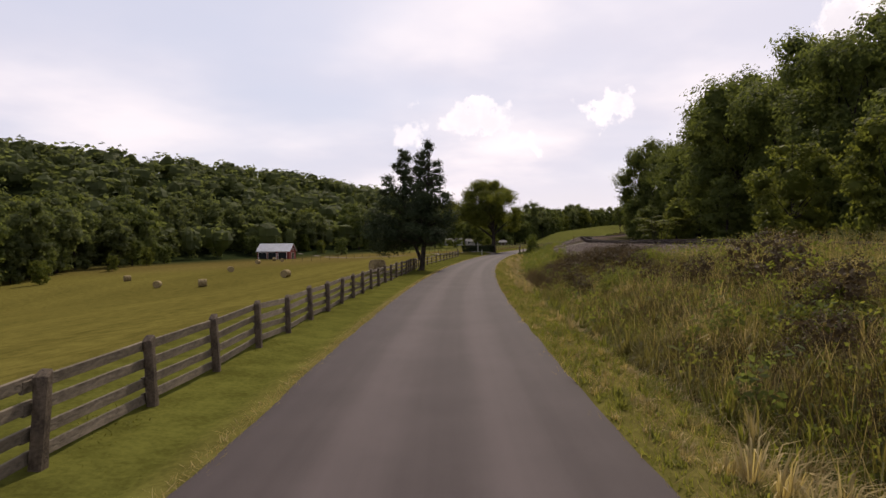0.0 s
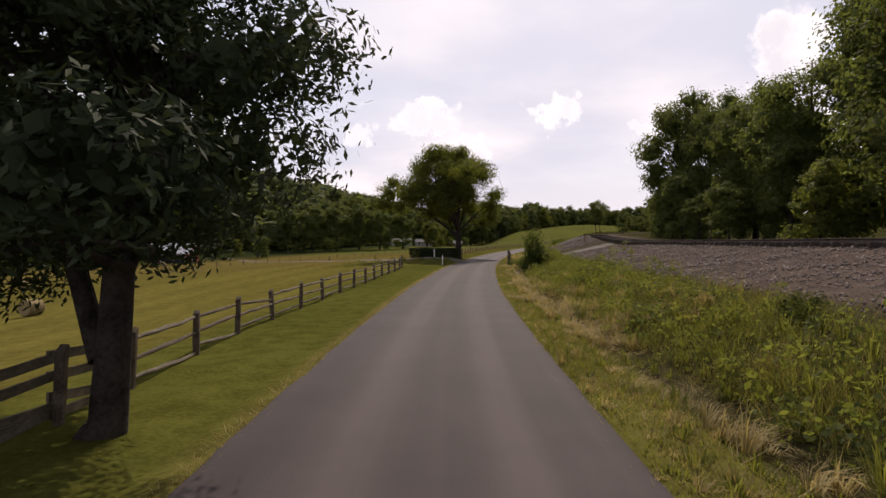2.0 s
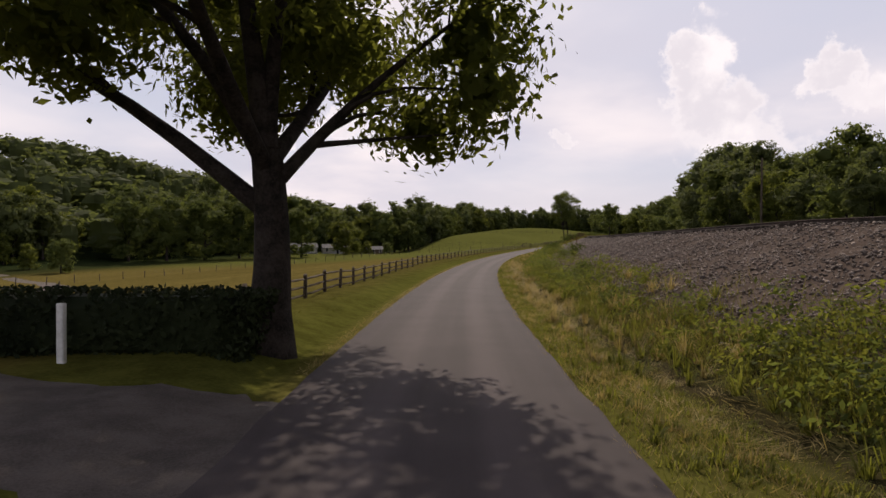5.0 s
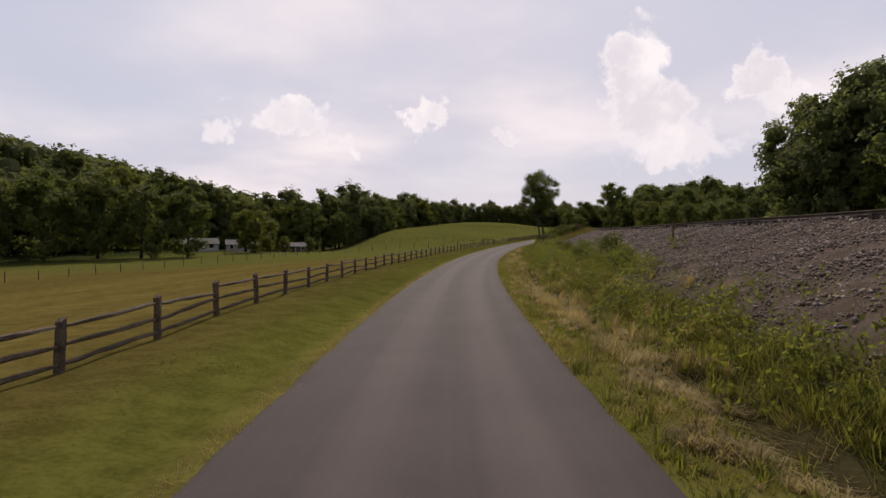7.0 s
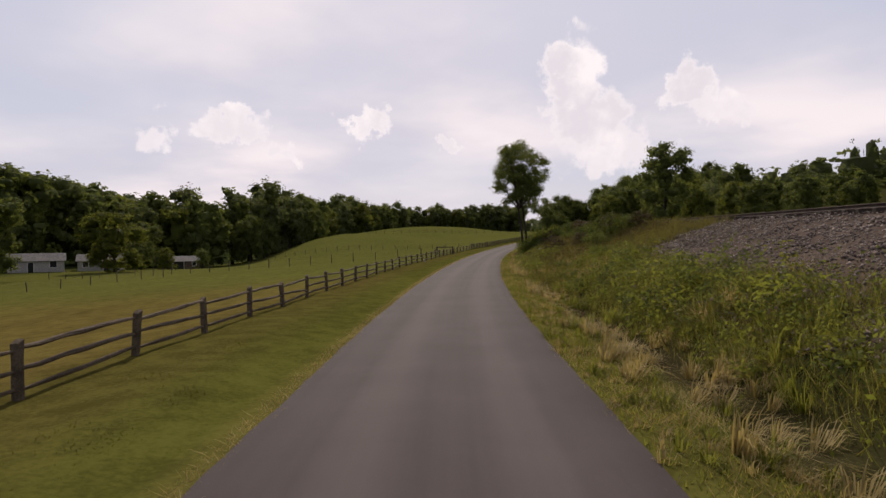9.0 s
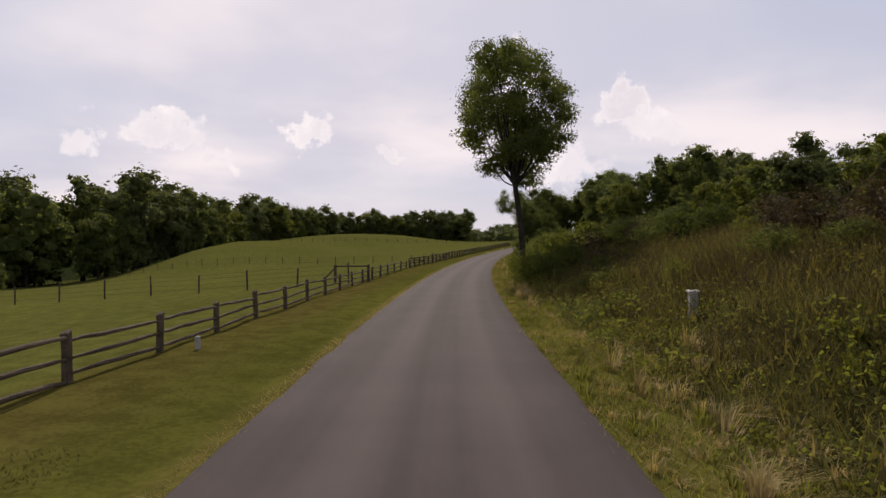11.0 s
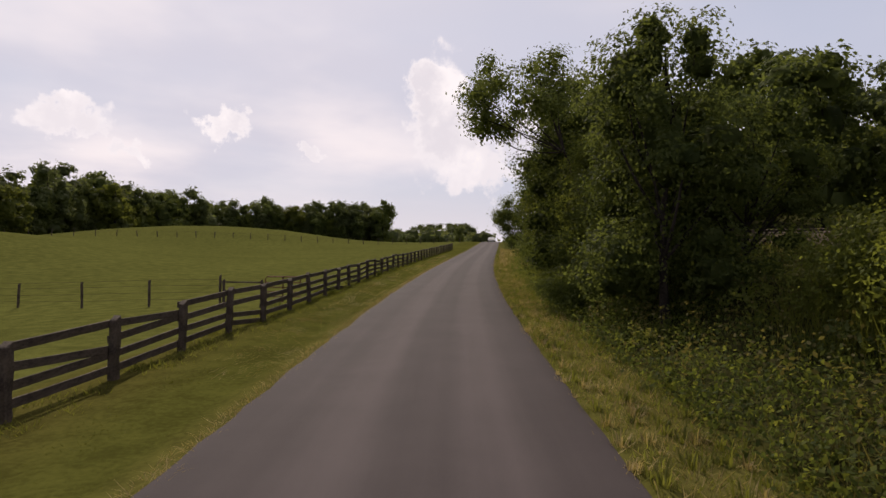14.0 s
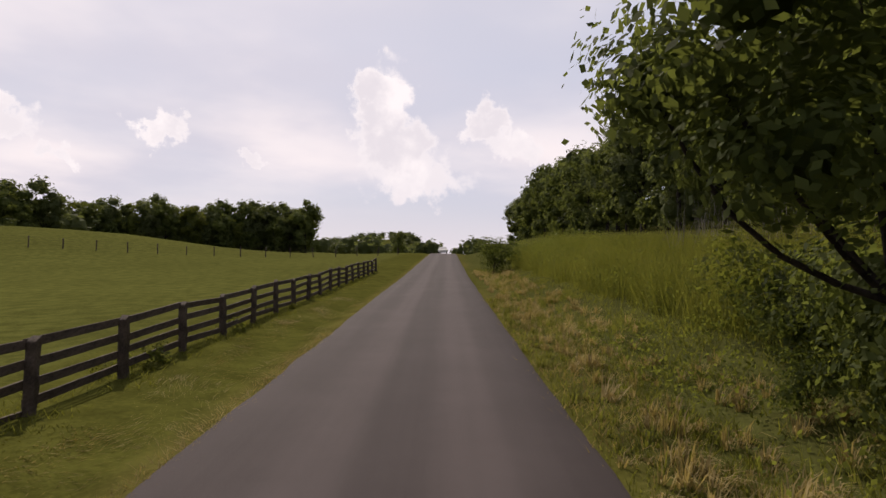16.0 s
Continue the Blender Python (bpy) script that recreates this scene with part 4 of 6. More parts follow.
def building(name, s_d, size, roof_h, rz, wall_mat, roof_mat, label, category, openings, ridge_x=True, overhang=0.35):
    """A gabled house: walls with thickness, two roof slopes, windows and doors (wall, u, z, w, h, kind)."""
    x, y = s_d
    s, d = to_road(x, y)
    lx, ly, h = size
    root = thing(name, (x, y, gz(s, d) - 0.1), label, category, rz=rz)
    t = 0.2
    for nm, sx, sy, at in (("wall", lx, t, (0, -ly / 2 + t / 2, 0)), ("wall", lx, t, (0, ly / 2 - t / 2, 0)), ("wall", t, ly - 2 * t, (-lx / 2 + t / 2, 0, 0)), ("wall", t, ly - 2 * t, (lx / 2 - t / 2, 0, 0))):
        part(nm, box_bm(sx, sy, h, at, 0.02), wall_mat, root)
    for sx in (-1, 1):
        bm = bmesh.new()
        x0, x1 = sx * lx / 2, sx * (lx / 2 - t)
        vs = [bm.verts.new(c) for c in ((x0, -ly / 2, h), (x0, ly / 2, h), (x0, 0, h + roof_h), (x1, -ly / 2, h), (x1, ly / 2, h), (x1, 0, h + roof_h))]
        for f in ((0, 1, 2), (3, 5, 4), (0, 3, 4, 1), (1, 4, 5, 2), (2, 5, 3, 0)):
            bm.faces.new([vs[k] for k in f])
        bmesh.ops.recalc_face_normals(bm, faces=bm.faces)
        part("gable", bm, wall_mat, root)
    slope = math.hypot(ly / 2 + overhang, roof_h * (1 + 2 * overhang / ly))
    ang = math.degrees(math.atan2(roof_h, ly / 2))
    for sy in (-1, 1):
        bm = box_bm(lx + 2 * overhang, slope, 0.12, (0, 0, 0), 0.02)
        m = Matrix.Translation((0, sy * (ly / 4 + overhang / 2), h + roof_h / 2 - roof_h * overhang / ly + 0.03)) @ Euler((radians(-sy * ang), 0, 0)).to_matrix().to_4x4()
        part("roof", bm, roof_mat, root, m=m)
    for wall, u, z, w, hh, kind in openings:
        on_y = wall in "fb"
        sg = -1 if wall in "fl" else 1
        at = (u, sg * (ly / 2 + 0.02), z) if on_y else (sg * (lx / 2 + 0.02), u, z)
        o = part(kind, box_bm(w if on_y else 0.06, 0.06 if on_y else w, hh, at, 0.01), M_DARK if kind == "window" else M_DARK, root)
        fr = bmesh.new()
        for du, dz, ww, h2 in ((0, -0.08, w + 0.2, 0.08), (0, hh, w + 0.2, 0.08), (-w / 2 - 0.05, 0, 0.1, hh), (w / 2 + 0.05, 0, 0.1, hh)):
            a = (at[0] + du, at[1] + sg * 0.02, z + dz) if on_y else (at[0] + sg * 0.02, at[1] + du, z + dz)
            box_bm(ww if on_y else 0.08, 0.08 if on_y else ww, h2, a, 0, fr)
        part("frame", fr, M_WHITE, o)
    return root


# barn bays stand open; flat dark panels stand in for the shade inside
building("barn", (-61, 228), (12, 7, 3.0), 2.6, -6, M_RED, M_ROOF, "red board barn with a pale metal roof and open bays", "barn", [("f", -4, 0, 3.0, 2.5, "door"), ("f", -0.4, 0, 3.0, 2.5, "door"), ("f", 3.4, 0, 3.0, 2.5, "door"), ("r", 0, 0, 2.0, 2.3, "door"), ("r", 0, 3.3, 0.8, 0.8, "window")])
building("house", (5.7, 354), (10, 6, 2.4), 1.5, 10, M_SIDING, M_SHINGLE, "pale clapboard house under tall trees", "house", [("f", -4, 1, 1, 1.3, "window"), ("f", -1, 0, 1, 2.1, "door"), ("f", 3, 1, 1.2, 1.3, "window")])
building("house", (17.5, 357), (9, 6, 2.3), 1.4, 5, M_SIDING, M_SHINGLE, "low pale house half hidden by trees", "house", [("f", -3, 1, 1, 1.2, "window"), ("f", 1, 0, 1, 2.1, "door"), ("f", 4, 1, 1, 1.2, "window")])
building("shed", (34, 370), (7, 5, 2.2), 1.2, 12, M_OLDWOOD, M_SHINGLE, "small weathered shed with a brown shingle roof", "shed", [("f", -1.5, 0, 2.4, 2.2, "door"), ("f", 2.2, 1.0, 0.9, 1.0, "window")])

# ---- trees ----
RNG = np.random.default_rng(21)
def forked_tree(h, r, split, stems, lobes, n, leaf, rng, mat, twigs=60, slim=0.48, core=(0, 0.4), heart=0.0, **how):
    """A trunk that splits into ascending stems; boughs reach from the stems into leafy lobes."""
    C, V, F = skin_leaves(lobes, n, leaf, rng, slim, **how)
    inner = [tuple(l[:3]) + tuple(0.7 * q for q in l[3:]) for l in lobes]
    v, f = leaf_quads(in_ellipsoids(core[0], inner, rng, 0.5), core[1], rng, 0.7, 0.2)
    V, F = np.concatenate([V, v]), np.concatenate([F, f + len(V)])
    if heart:
        v, f = lobe_hearts(lobes, heart, rng)
        V, F = np.concatenate([V, v]), np.concatenate([F, f + len(V)])
    t = np.linspace(0, 1, 6)
    base = np.stack([0.10 * np.sin(t * 3), 0.06 * np.sin(t * 4), split * t - (t == 0) * 0.2], 1)
    paths = [(base, r * (1 - 0.25 * t) * (1 + 0.5 * np.exp(-t * 9)))]
    nodes, girth = [], []
    for (x, y, z), f, q, *foot in stems:
        p0 = np.array(foot[0]) if foot else base[3] * (1 - f) + base[5] * f
        pts, rad = limb(p0, (x, y, z), r * q, 0.03, rng, 0.05, 10, 0.05)
        paths.append((pts, rad))
        nodes += list(pts[2:])
        girth += list(rad[2:])
    nodes, girth = np.array(nodes), np.array(girth)
    for c in [np.array(l[:3]) for l in lobes] + list(C[rng.permutation(len(C))[:twigs]]):
        cost = np.linalg.norm(nodes - c, axis=1) + 1.2 * np.maximum(nodes[:, 2] - c[2] + 0.8, 0)
        k = int(np.argmin(cost))
        paths.append(limb(nodes[k], c, max(girth[k] * 0.6, 0.025), 0.012, rng, 0.08, 6, 0.06))
    tv, tf = tubes(paths, 8)
    return mesh_of("trunk", tv, tf, M_BARK, True), mesh_of("crown", V, F, mat)


# the twin-stemmed red cedar by the board fence
cedar_lobes = []
for cx, cy, top in ((-1.25, 0.2, 10.3), (0.95, -0.1, 10.9)):
    for k in range(54):
        f = (k + RNG.uniform(0, 1)) / 54
        reach = (3.4 - 0.6 * f) * (1 - f ** 1.7) + 0.22
        turn = RNG.uniform(0, 6.28)
        q = reach * RNG.uniform(0.45, 0.95)
        rr = RNG.uniform(0.5, 0.8) * (1.15 - 0.75 * f)
        cedar_lobes.append((cx * (0.6 + 0.4 * f) - 0.15 - 0.6 * (1 - f) + q * math.cos(turn), cy + q * math.sin(turn), 2.3 + f * (top - 2.4) + 0.18 * q, rr * 1.2, rr * 1.2, rr * 0.75))
for cx, top in ((-1.25, 9.2), (0.95, 9.8)):
    cedar_lobes += [(cx * 0.8 - 0.2, 0, 3.0 + k * (top - 3.0) / 6, 1.5 - 0.2 * k, 1.5 - 0.2 * k, 1.0) for k in range(7)]
cedar_lobes += [(-3.3, 0.8, 2.0, 1.2, 1.1, 0.8), (-2.2, 1.4, 2.3, 1.5, 1.2, 0.9), (-0.6, 1.8, 2.9, 1.5, 1.2, 0.9), (-3.4, -0.3, 2.3, 1.0, 1.0, 0.7), (-2.7, 0.5, 3.2, 1.4, 1.3, 1.0), (1.6, 0.4, 3.6, 1.3, 1.3, 0.9), (2.3, -0.2, 4.6, 1.0, 1.0, 0.7), (-3.9, 0.2, 4.6, 1.0, 1.0, 0.7), (-4.2, 0, 3.4, 1.0, 1.0, 0.7)]
meshes = forked_tree(10.6, 0.26, 0.25, [((-1.5, 0.2, 9.9), 0.3, 0.6, (0.02, 0.05, 0.9)), ((0.9, -0.1, 10.6), 1.0, 0.95, (0.1, 0, -0.2))], cedar_lobes, 70000, 0.13, RNG, M_LEAF_CEDAR, 60, 0.36, (7000, 0.26), clump=0.22, up=0.2, wild=1.0)
tree("cedar_tree", spot(52.2, -4.15), "tall dark red cedar with twin stems beside the fence", meshes, rz=-5)

# the great walnut above the hedge
W_RNG = np.random.default_rng(57)
walnut_lobes = crown_lobes((-0.9, 0, 9.6), (5.7, 6.4, 5.3), 36, 1.55, W_RNG, -0.62)[:-1]
walnut_lobes += [(0, 0, 10.4, 2.6, 2.8, 2.4), (-9.0, 0.4, 8.2, 1.7, 1.8, 1.7), (-8.2, -0.6, 9.6, 1.3, 1.4, 1.1), (-9.8, 0.3, 6.9, 1.3, 1.4, 1.0), (-7.6, 0.6, 6.6, 1.4, 1.6, 1.0), (-6.4, 0.4, 7.8, 1.5, 1.6, 1.2)]
walnut_lobes += [(4.2, 0.4, 6.4, 1.4, 1.8, 1.2), (4.4, 0.2, 5.2, 1.0, 1.5, 0.9), (3.2, 1.6, 4.8, 1.4, 1.6, 0.8), (4.7, 0.2, 8.0, 1.3, 1.6, 1.3), (-3.4, -1.4, 5.9, 1.6, 1.8, 0.9), (-1.4, 3.2, 5.6, 1.6, 1.7, 0.9), (1.2, 1.4, 6.6, 1.8, 1.8, 1.0)]
walnut_lobes += [(-5.5, -4.5, 8.2, 1.7, 1.7, 1.2), (-4.2, -6.2, 9.0, 1.8, 1.8, 1.3), (-2.5, -5.5, 7.4, 1.6, 1.6, 1.1), (-5.0, -7.2, 7.6, 1.6, 1.6, 1.1)]
for k in range(12):
    # boughs along the line of the road, before and behind the trunk
    side = 1 if k % 2 else -1
    rr = W_RNG.uniform(1.4, 2.0)
    walnut_lobes.append((W_RNG.uniform(-3.8, 2.4), side * W_RNG.uniform(5.0, 8.5), W_RNG.uniform(6.4, 10.4), rr, rr, rr * 0.75))
stems = [((-1.1, 0.2, 13.4), 1.0, 0.62), ((2.6, 0.7, 11.4), 0.9, 0.5), ((-5.4, 0.5, 9.4), 0.8, 0.5), ((-8.8, 0.3, 7.4), 0.2, 0.5), ((0.3, -8.0, 8.8), 0.7, 0.45), ((0.4, 8.0, 8.6), 0.8, 0.45), ((4.2, 0.3, 7.0), 0.5, 0.4)]
meshes = forked_tree(15.4, 0.42, 4.0, stems, walnut_lobes, 62000, 0.24, W_RNG, M_LEAF_LIGHT, 70, 0.45, (7000, 0.42), 0.42, clump=0.42, droop=0.5)
tree("walnut_tree", spot(124.6, -3.6), "great spreading walnut tree with yellow-green leaves", meshes, rz=-11)

# the pair of tall roadside trees, side by side, with vines at the foot
def roadside_tree(h, lean, crown, seed, vines):
    """A slim leaning stem, bare to half its height, with an upright uneven crown."""
    r = np.random.default_rng(seed)
    lobes = []
    for cz, reach, n in crown:
        for i in range(n):
            turn = r.uniform(0, 6.28)
            q, size = reach * r.uniform(0.3, 1.12), r.uniform(0.5, 1.15)
            lobes.append((lean[0] * cz / h + 0.35 + q * math.cos(turn), lean[1] * cz / h - 0.2 + q * math.sin(turn), cz + r.uniform(-0.7, 0.7), size, size, size * 0.75))
    for i in range(vines):
        z = 0.9 + i * 0.9
        lobes.append((lean[0] * z / h + r.uniform(-0.1, 0.1), lean[1] * z / h, z, 0.25, 0.25, 0.5))
    lobes += [(lean[0] * 0.5 - 1.3, lean[1] * 0.5 + 0.6, 7.4, 0.8, 0.8, 0.5), (lean[0] * 0.5 - 0.8, lean[1] * 0.5 + 0.3, 7.9, 0.8, 0.8, 0.5)]
    return leafy_tree(h, 0.19, lobes, 26000, 0.155, r, M_LEAF, 16, 0.46, lean, 10, core=1400, core_leaf=0.28, clump=0.34, droop=0.6)


TALL = [(7.0, 1.6, 3), (8.2, 2.3, 6), (9.6, 3.0, 10), (11.2, 3.3, 13), (12.8, 3.2, 12), (14.2, 2.4, 8), (15.0, 1.2, 4)]
tree("tall_tree", spot(295.2, 4.5), "tall slim roadside tree with vines at its foot", roadside_tree(15.2, (-1.2, 0.7), TALL, 31, 3))
tree("tall_tree", spot(290.2, 4.15), "tall slim roadside tree leaning over the verge", roadside_tree(14.6, (-1.2, 0.8), [(z * 0.96, q, n) for z, q, n in TALL[1:]], 32, 0))

# prototypes of the woodland trees, 15 m high; the last in each list is pale and round
PROTO, LOW, NEAR, SHRUB, BIG = [], [], [], [], []
for k in range(6):
    r = np.random.default_rng(100 + k)
    wide, mid, tall = ((4.6, 8.3, 6.4), (4.0, 8.6, 6.2), (5.2, 8.0, 6.4), (3.5, 8.8, 6.0), (5.2, 7.6, 6.6), (4.4, 8.6, 6.3))[k]
    lobes = crown_lobes((0, 0, mid), (wide, wide, tall), 24, 1.75, r, -0.85)
    for i in range(5):
        turn = r.uniform(0, 6.28)
        lobes.append((wide * 0.55 * math.cos(turn), wide * 0.55 * math.sin(turn), r.uniform(1.4, 3.4), 1.6, 1.6, 1.5))
    mats = (M_LEAF, M_LEAF_FAR, M_LEAF, M_LEAF_FAR, M_LEAF_LIGHT, M_LEAF)[k]
    BIG.append(leafy_tree(15, 0.30, lobes, 21000, 0.27, r, mats, 12, clump=0.5, core=1500, core_leaf=0.6, heart=0.5))
    PROTO.append(leafy_tree(15, 0.28, lobes, 5600, 0.42, r, mats, 7, sides=5, clump=0.5, core=500, core_leaf=0.8, heart=0.55))
    LOW.append(leafy_tree(15, 0.28, lobes, 2900, 0.56, r, mats, 4, sides=4, clump=0.5, per=10, core=220, core_leaf=0.9, heart=0.6))
for k in range(4):
    r = np.random.default_rng(120 + k)
    wide = (2.9, 2.5, 3.2, 2.7)[k]
    lobes = crown_lobes((0, 0, 5.6), (wide, wide, 4.4), 22, 1.15, r, -0.9)
    for i in range(7):
        turn = r.uniform(0, 6.28)
        lobes.append((wide * 0.6 * math.cos(turn), wide * 0.6 * math.sin(turn), r.uniform(0.8, 2.6), 1.1, 1.1, 1.0))
    NEAR.append(leafy_tree(10, 0.15, lobes, 15000, 0.135, r, (M_LEAF_THICK, M_LEAF, M_LEAF_THICK, M_LEAF_LIGHT)[k], 16, sides=6, clump=0.38, core=3600, core_leaf=0.22, wild=0.9, droop=0.5, heart=0.45))
for k in range(5):
    r = np.random.default_rng(140 + k)
    lobes = [(r.uniform(-1, 1), r.uniform(-1, 1), r.uniform(0.6, 2.3), r.uniform(.7, 1.2), r.uniform(.7, 1.2), r.uniform(.6, .9)) for _ in range(9)]
    SHRUB.append(leafy_tree(2.6, 0.05, lobes, 2400, 0.115, r, (M_LEAF_THICK, M_LEAF_LIGHT, M_LEAF, M_LEAF_LIGHT, M_BROWN)[k], 5, sides=4, clump=0.22, core=260, core_leaf=0.28, wild=0.9))


def plant(x, y, h, kind=None, label="", group="", shrub=False, name="", r=random.Random(5), near=False, low=False, wide=1.0, big=False):
    s, d = to_road(x, y)
    kinds, full = (SHRUB, 3.0) if shrub else (NEAR, 10.0) if near else (BIG if big else LOW if low else PROTO, 15.0)
    meshes = kinds[kind % len(kinds) if kind is not None else r.randrange(len(kinds))]
    return tree(name or ("shrub" if shrub else "tree"), (x, y, gz(s, d) - 0.1), label, meshes, "shrub" if shrub else "tree", group, r.uniform(0, 360), h / full * r.uniform(0.94, 1.06), wide)


BACK = []


def d_left(x, y):
    """Whether a place lies left of the road."""
    return to_road(x, y)[1] < 0


def row(points, step, h, jitter, label, group, ranks=2, depth=7.0, shrub=False, seed=1, low=False, near=False):
    """Trees along a line in the plan, in ranks one behind the other (to the left of the line's run)."""
    r = random.Random(seed)
    P = np.array(points, float)
    seg = np.concatenate([[0], np.cumsum(np.hypot(*np.diff(P, axis=0).T))])
    for k in range(ranks):
        t = r.uniform(0, step)
        while t < seg[-1]:
            x, y = np.interp(t, seg, P[:, 0]), np.interp(t, seg, P[:, 1])
            i = min(int(np.searchsorted(seg, t)), len(P) - 1)
            v = unit(P[i] - P[i - 1]) if i else unit(P[1] - P[0])
            x += -v[1] * k * depth + r.gauss(0, jitter)
            y += v[0] * k * depth + r.gauss(0, jitter)
            size = h * r.uniform(0.75, 1.2) * (1 + 0.12 * k)
            if low and k:
                BACK.append((x, y, size, r.randrange(len(LOW)), r.uniform(0, 6.28)))
            else:
                plant(x, y, size, None, label, group, shrub, r=r, low=low, near=near)
            if low and k == 0 and d_left(x, y) and not (x > -90 and 192 < y < 246):
                BACK.append((x + v[1] * 1.5 + r.gauss(0, 2.0), y - v[0] * 1.5 + r.gauss(0, 2.0), h * r.uniform(0.35, 0.6), r.randrange(len(LOW)), r.uniform(0, 6.28)))
            t += step * r.uniform(0.7, 1.3)


# wood's edge on the far side of the hay field
row([(-70, 40), (-88, 100), (-93, 150), (-95, 200), (-92, 245), (-74, 270), (-52, 292)], 8.0, 17, 2.5, "leafy green tree at the edge of the hillside wood", "hillside wood edge", 2, 8, seed=2, low=True)
row([(-44, 316), (-12, 352), (0, 376), (24, 392), (44, 400), (64, 414), (76, 430)], 7.5, 21.0, 2.0, "dark green broadleaf tree behind the houses", "wood behind the houses", 2, 9, seed=3, low=True)
row([(76, 434), (84, 470), (100, 496), (124, 522), (148, 548)], 7.0, 18.0, 2.0, "broadleaf tree at the back of the pasture", "pasture wood edge", 2, 8, seed=4, low=True)
row([(160, 594), (178, 582), (202, 564), (226, 546)], 4.2, 15.5, 1.2, "dark tree of the copse beyond the rise", "far copse", 2, 8, seed=6, low=True)
# the tall wood beyond the railway
for x, y, h, k, wide in ((41.8, 127.5, 20.5, 0, 0.80), (43, 120, 18, 5, 0.85), (42, 111, 17, 5, 0.9), (41.5, 101, 20, 2, 0.9), (42, 90, 23, 0, 0.9), (37.5, 79.5, 25, 2, 0.95), (38, 66, 23, 5, 0.9), (36, 53, 20, 0, 0.95), (35, 40, 19, 2, 0.95), (35, 27, 18, 5, 0.95), (36, 14, 18, 0, 1.0), (47, 117, 20, 2, 0.9), (50, 98, 23, 5, 0.9), (49, 80, 25, 0, 0.9), (47, 58, 23, 2, 0.9)):
    plant(x, y, h, k, "tall dark green tree beyond the railway", "wood beyond the railway", wide=wide, big=True)
for x, y, h, k, wide in ((23.6, 42, 7.6, 4, 1.0), (23.0, 31.5, 7.4, 4, 1.0), (31, 56, 7, 4, 1.1), (32, 70, 7.5, 0, 1.1), (33, 88, 7, 4, 1.1), (35, 104, 6.5, 0, 1.2), (38.5, 124, 8.5, 0, 1.0), (36.5, 117, 9, 5, 0.9), (39, 109, 10, 2, 0.9), (37.5, 98, 10, 0, 0.9), (40, 131, 7, 5, 1.0), (36, 112, 5.5, 5, 1.2), (28, 20, 7, 0, 1.1)):
    plant(x, y, h, k, "pale green young tree at the foot of the wood", "wood beyond the railway", wide=wide)
row([(48, 147), (53, 160), (57, 170)], 5.2, 8.0, 1.2, "broadleaf tree beyond the railway bank", "trees along the railway", 2, -7, seed=18)
row([(59, 174), (66, 188), (76, 206)], 5.2, 12.0, 1.6, "tall broadleaf tree beyond the railway bank", "trees along the railway", 2, -7, seed=19)
row([(80, 212), (88, 238), (98, 262)], 5.2, 6.2, 1.5, "broadleaf tree beyond the railway bank", "trees along the railway", 1, -7, seed=8)
row([(88, 210), (96, 236), (106, 260)], 7, 6.4, 2.0, "broadleaf tree beyond the railway bank", "trees along the railway", 1, -7, seed=28, low=True)
row([(98, 262), (108, 278), (118, 292)], 5.6, 7.2, 1.6, "leafy tree behind the railway bank", "trees along the railway", 2, -7, seed=39)
row([(121, 296), (128, 305), (146, 324), (168, 345), (200, 372), (240, 408)], 5.6, 10.5, 1.8, "leafy tree behind the railway bank", "trees along the railway", 2, -7, seed=9)
row([tuple(float(v) for v in plan(s, d)) for s, d in ((332, 19.5), (350, 19), (370, 18.5), (392, 18.5))], 5.0, 9.5, 1.0, "leafy tree beside the railway", "trees along the railway", 1, -7, seed=29)
for x, y, h, k in ((-78, 120, 6, 4), (-80, 150, 5, 4), (-84, 176, 6, 4), (-66, 88, 5, 4), (-52, 266, 7, 4), (-82, 226, 7, 0), (-42, 256, 8, 2), (-74, 240, 9, 2), (-66, 246, 8, 1), (-40, 297, 19, 5), (-31, 301, 19, 0), (-22, 309, 20, 5), (-13, 315, 20, 0), (-4, 316, 19, 2), (6, 318, 18, 5), (52, 392, 14, 0), (24, 374, 13, 2)):
    plant(x, y, h, k, "round leafy tree standing free in the field", "field trees")
plant(21.5, 344, 15.0, 4, "broad pale green tree before the houses", "field trees", wide=1.25)
for x, y, h, k in ((31, 360, 6.5, 4), (38.5, 362, 5.5, 0), (25, 362, 7.5, 2)):
    plant(x, y, h, k, "leafy bushy tree beside the shed", "field trees", wide=1.15)
plant(78, 246, 8.5, 0, "round leafy tree beside the railway", "field trees")
plant(205.2, 458.9, 6.2, 2, "small lone tree beyond the crest of the road", "field trees", wide=0.8)


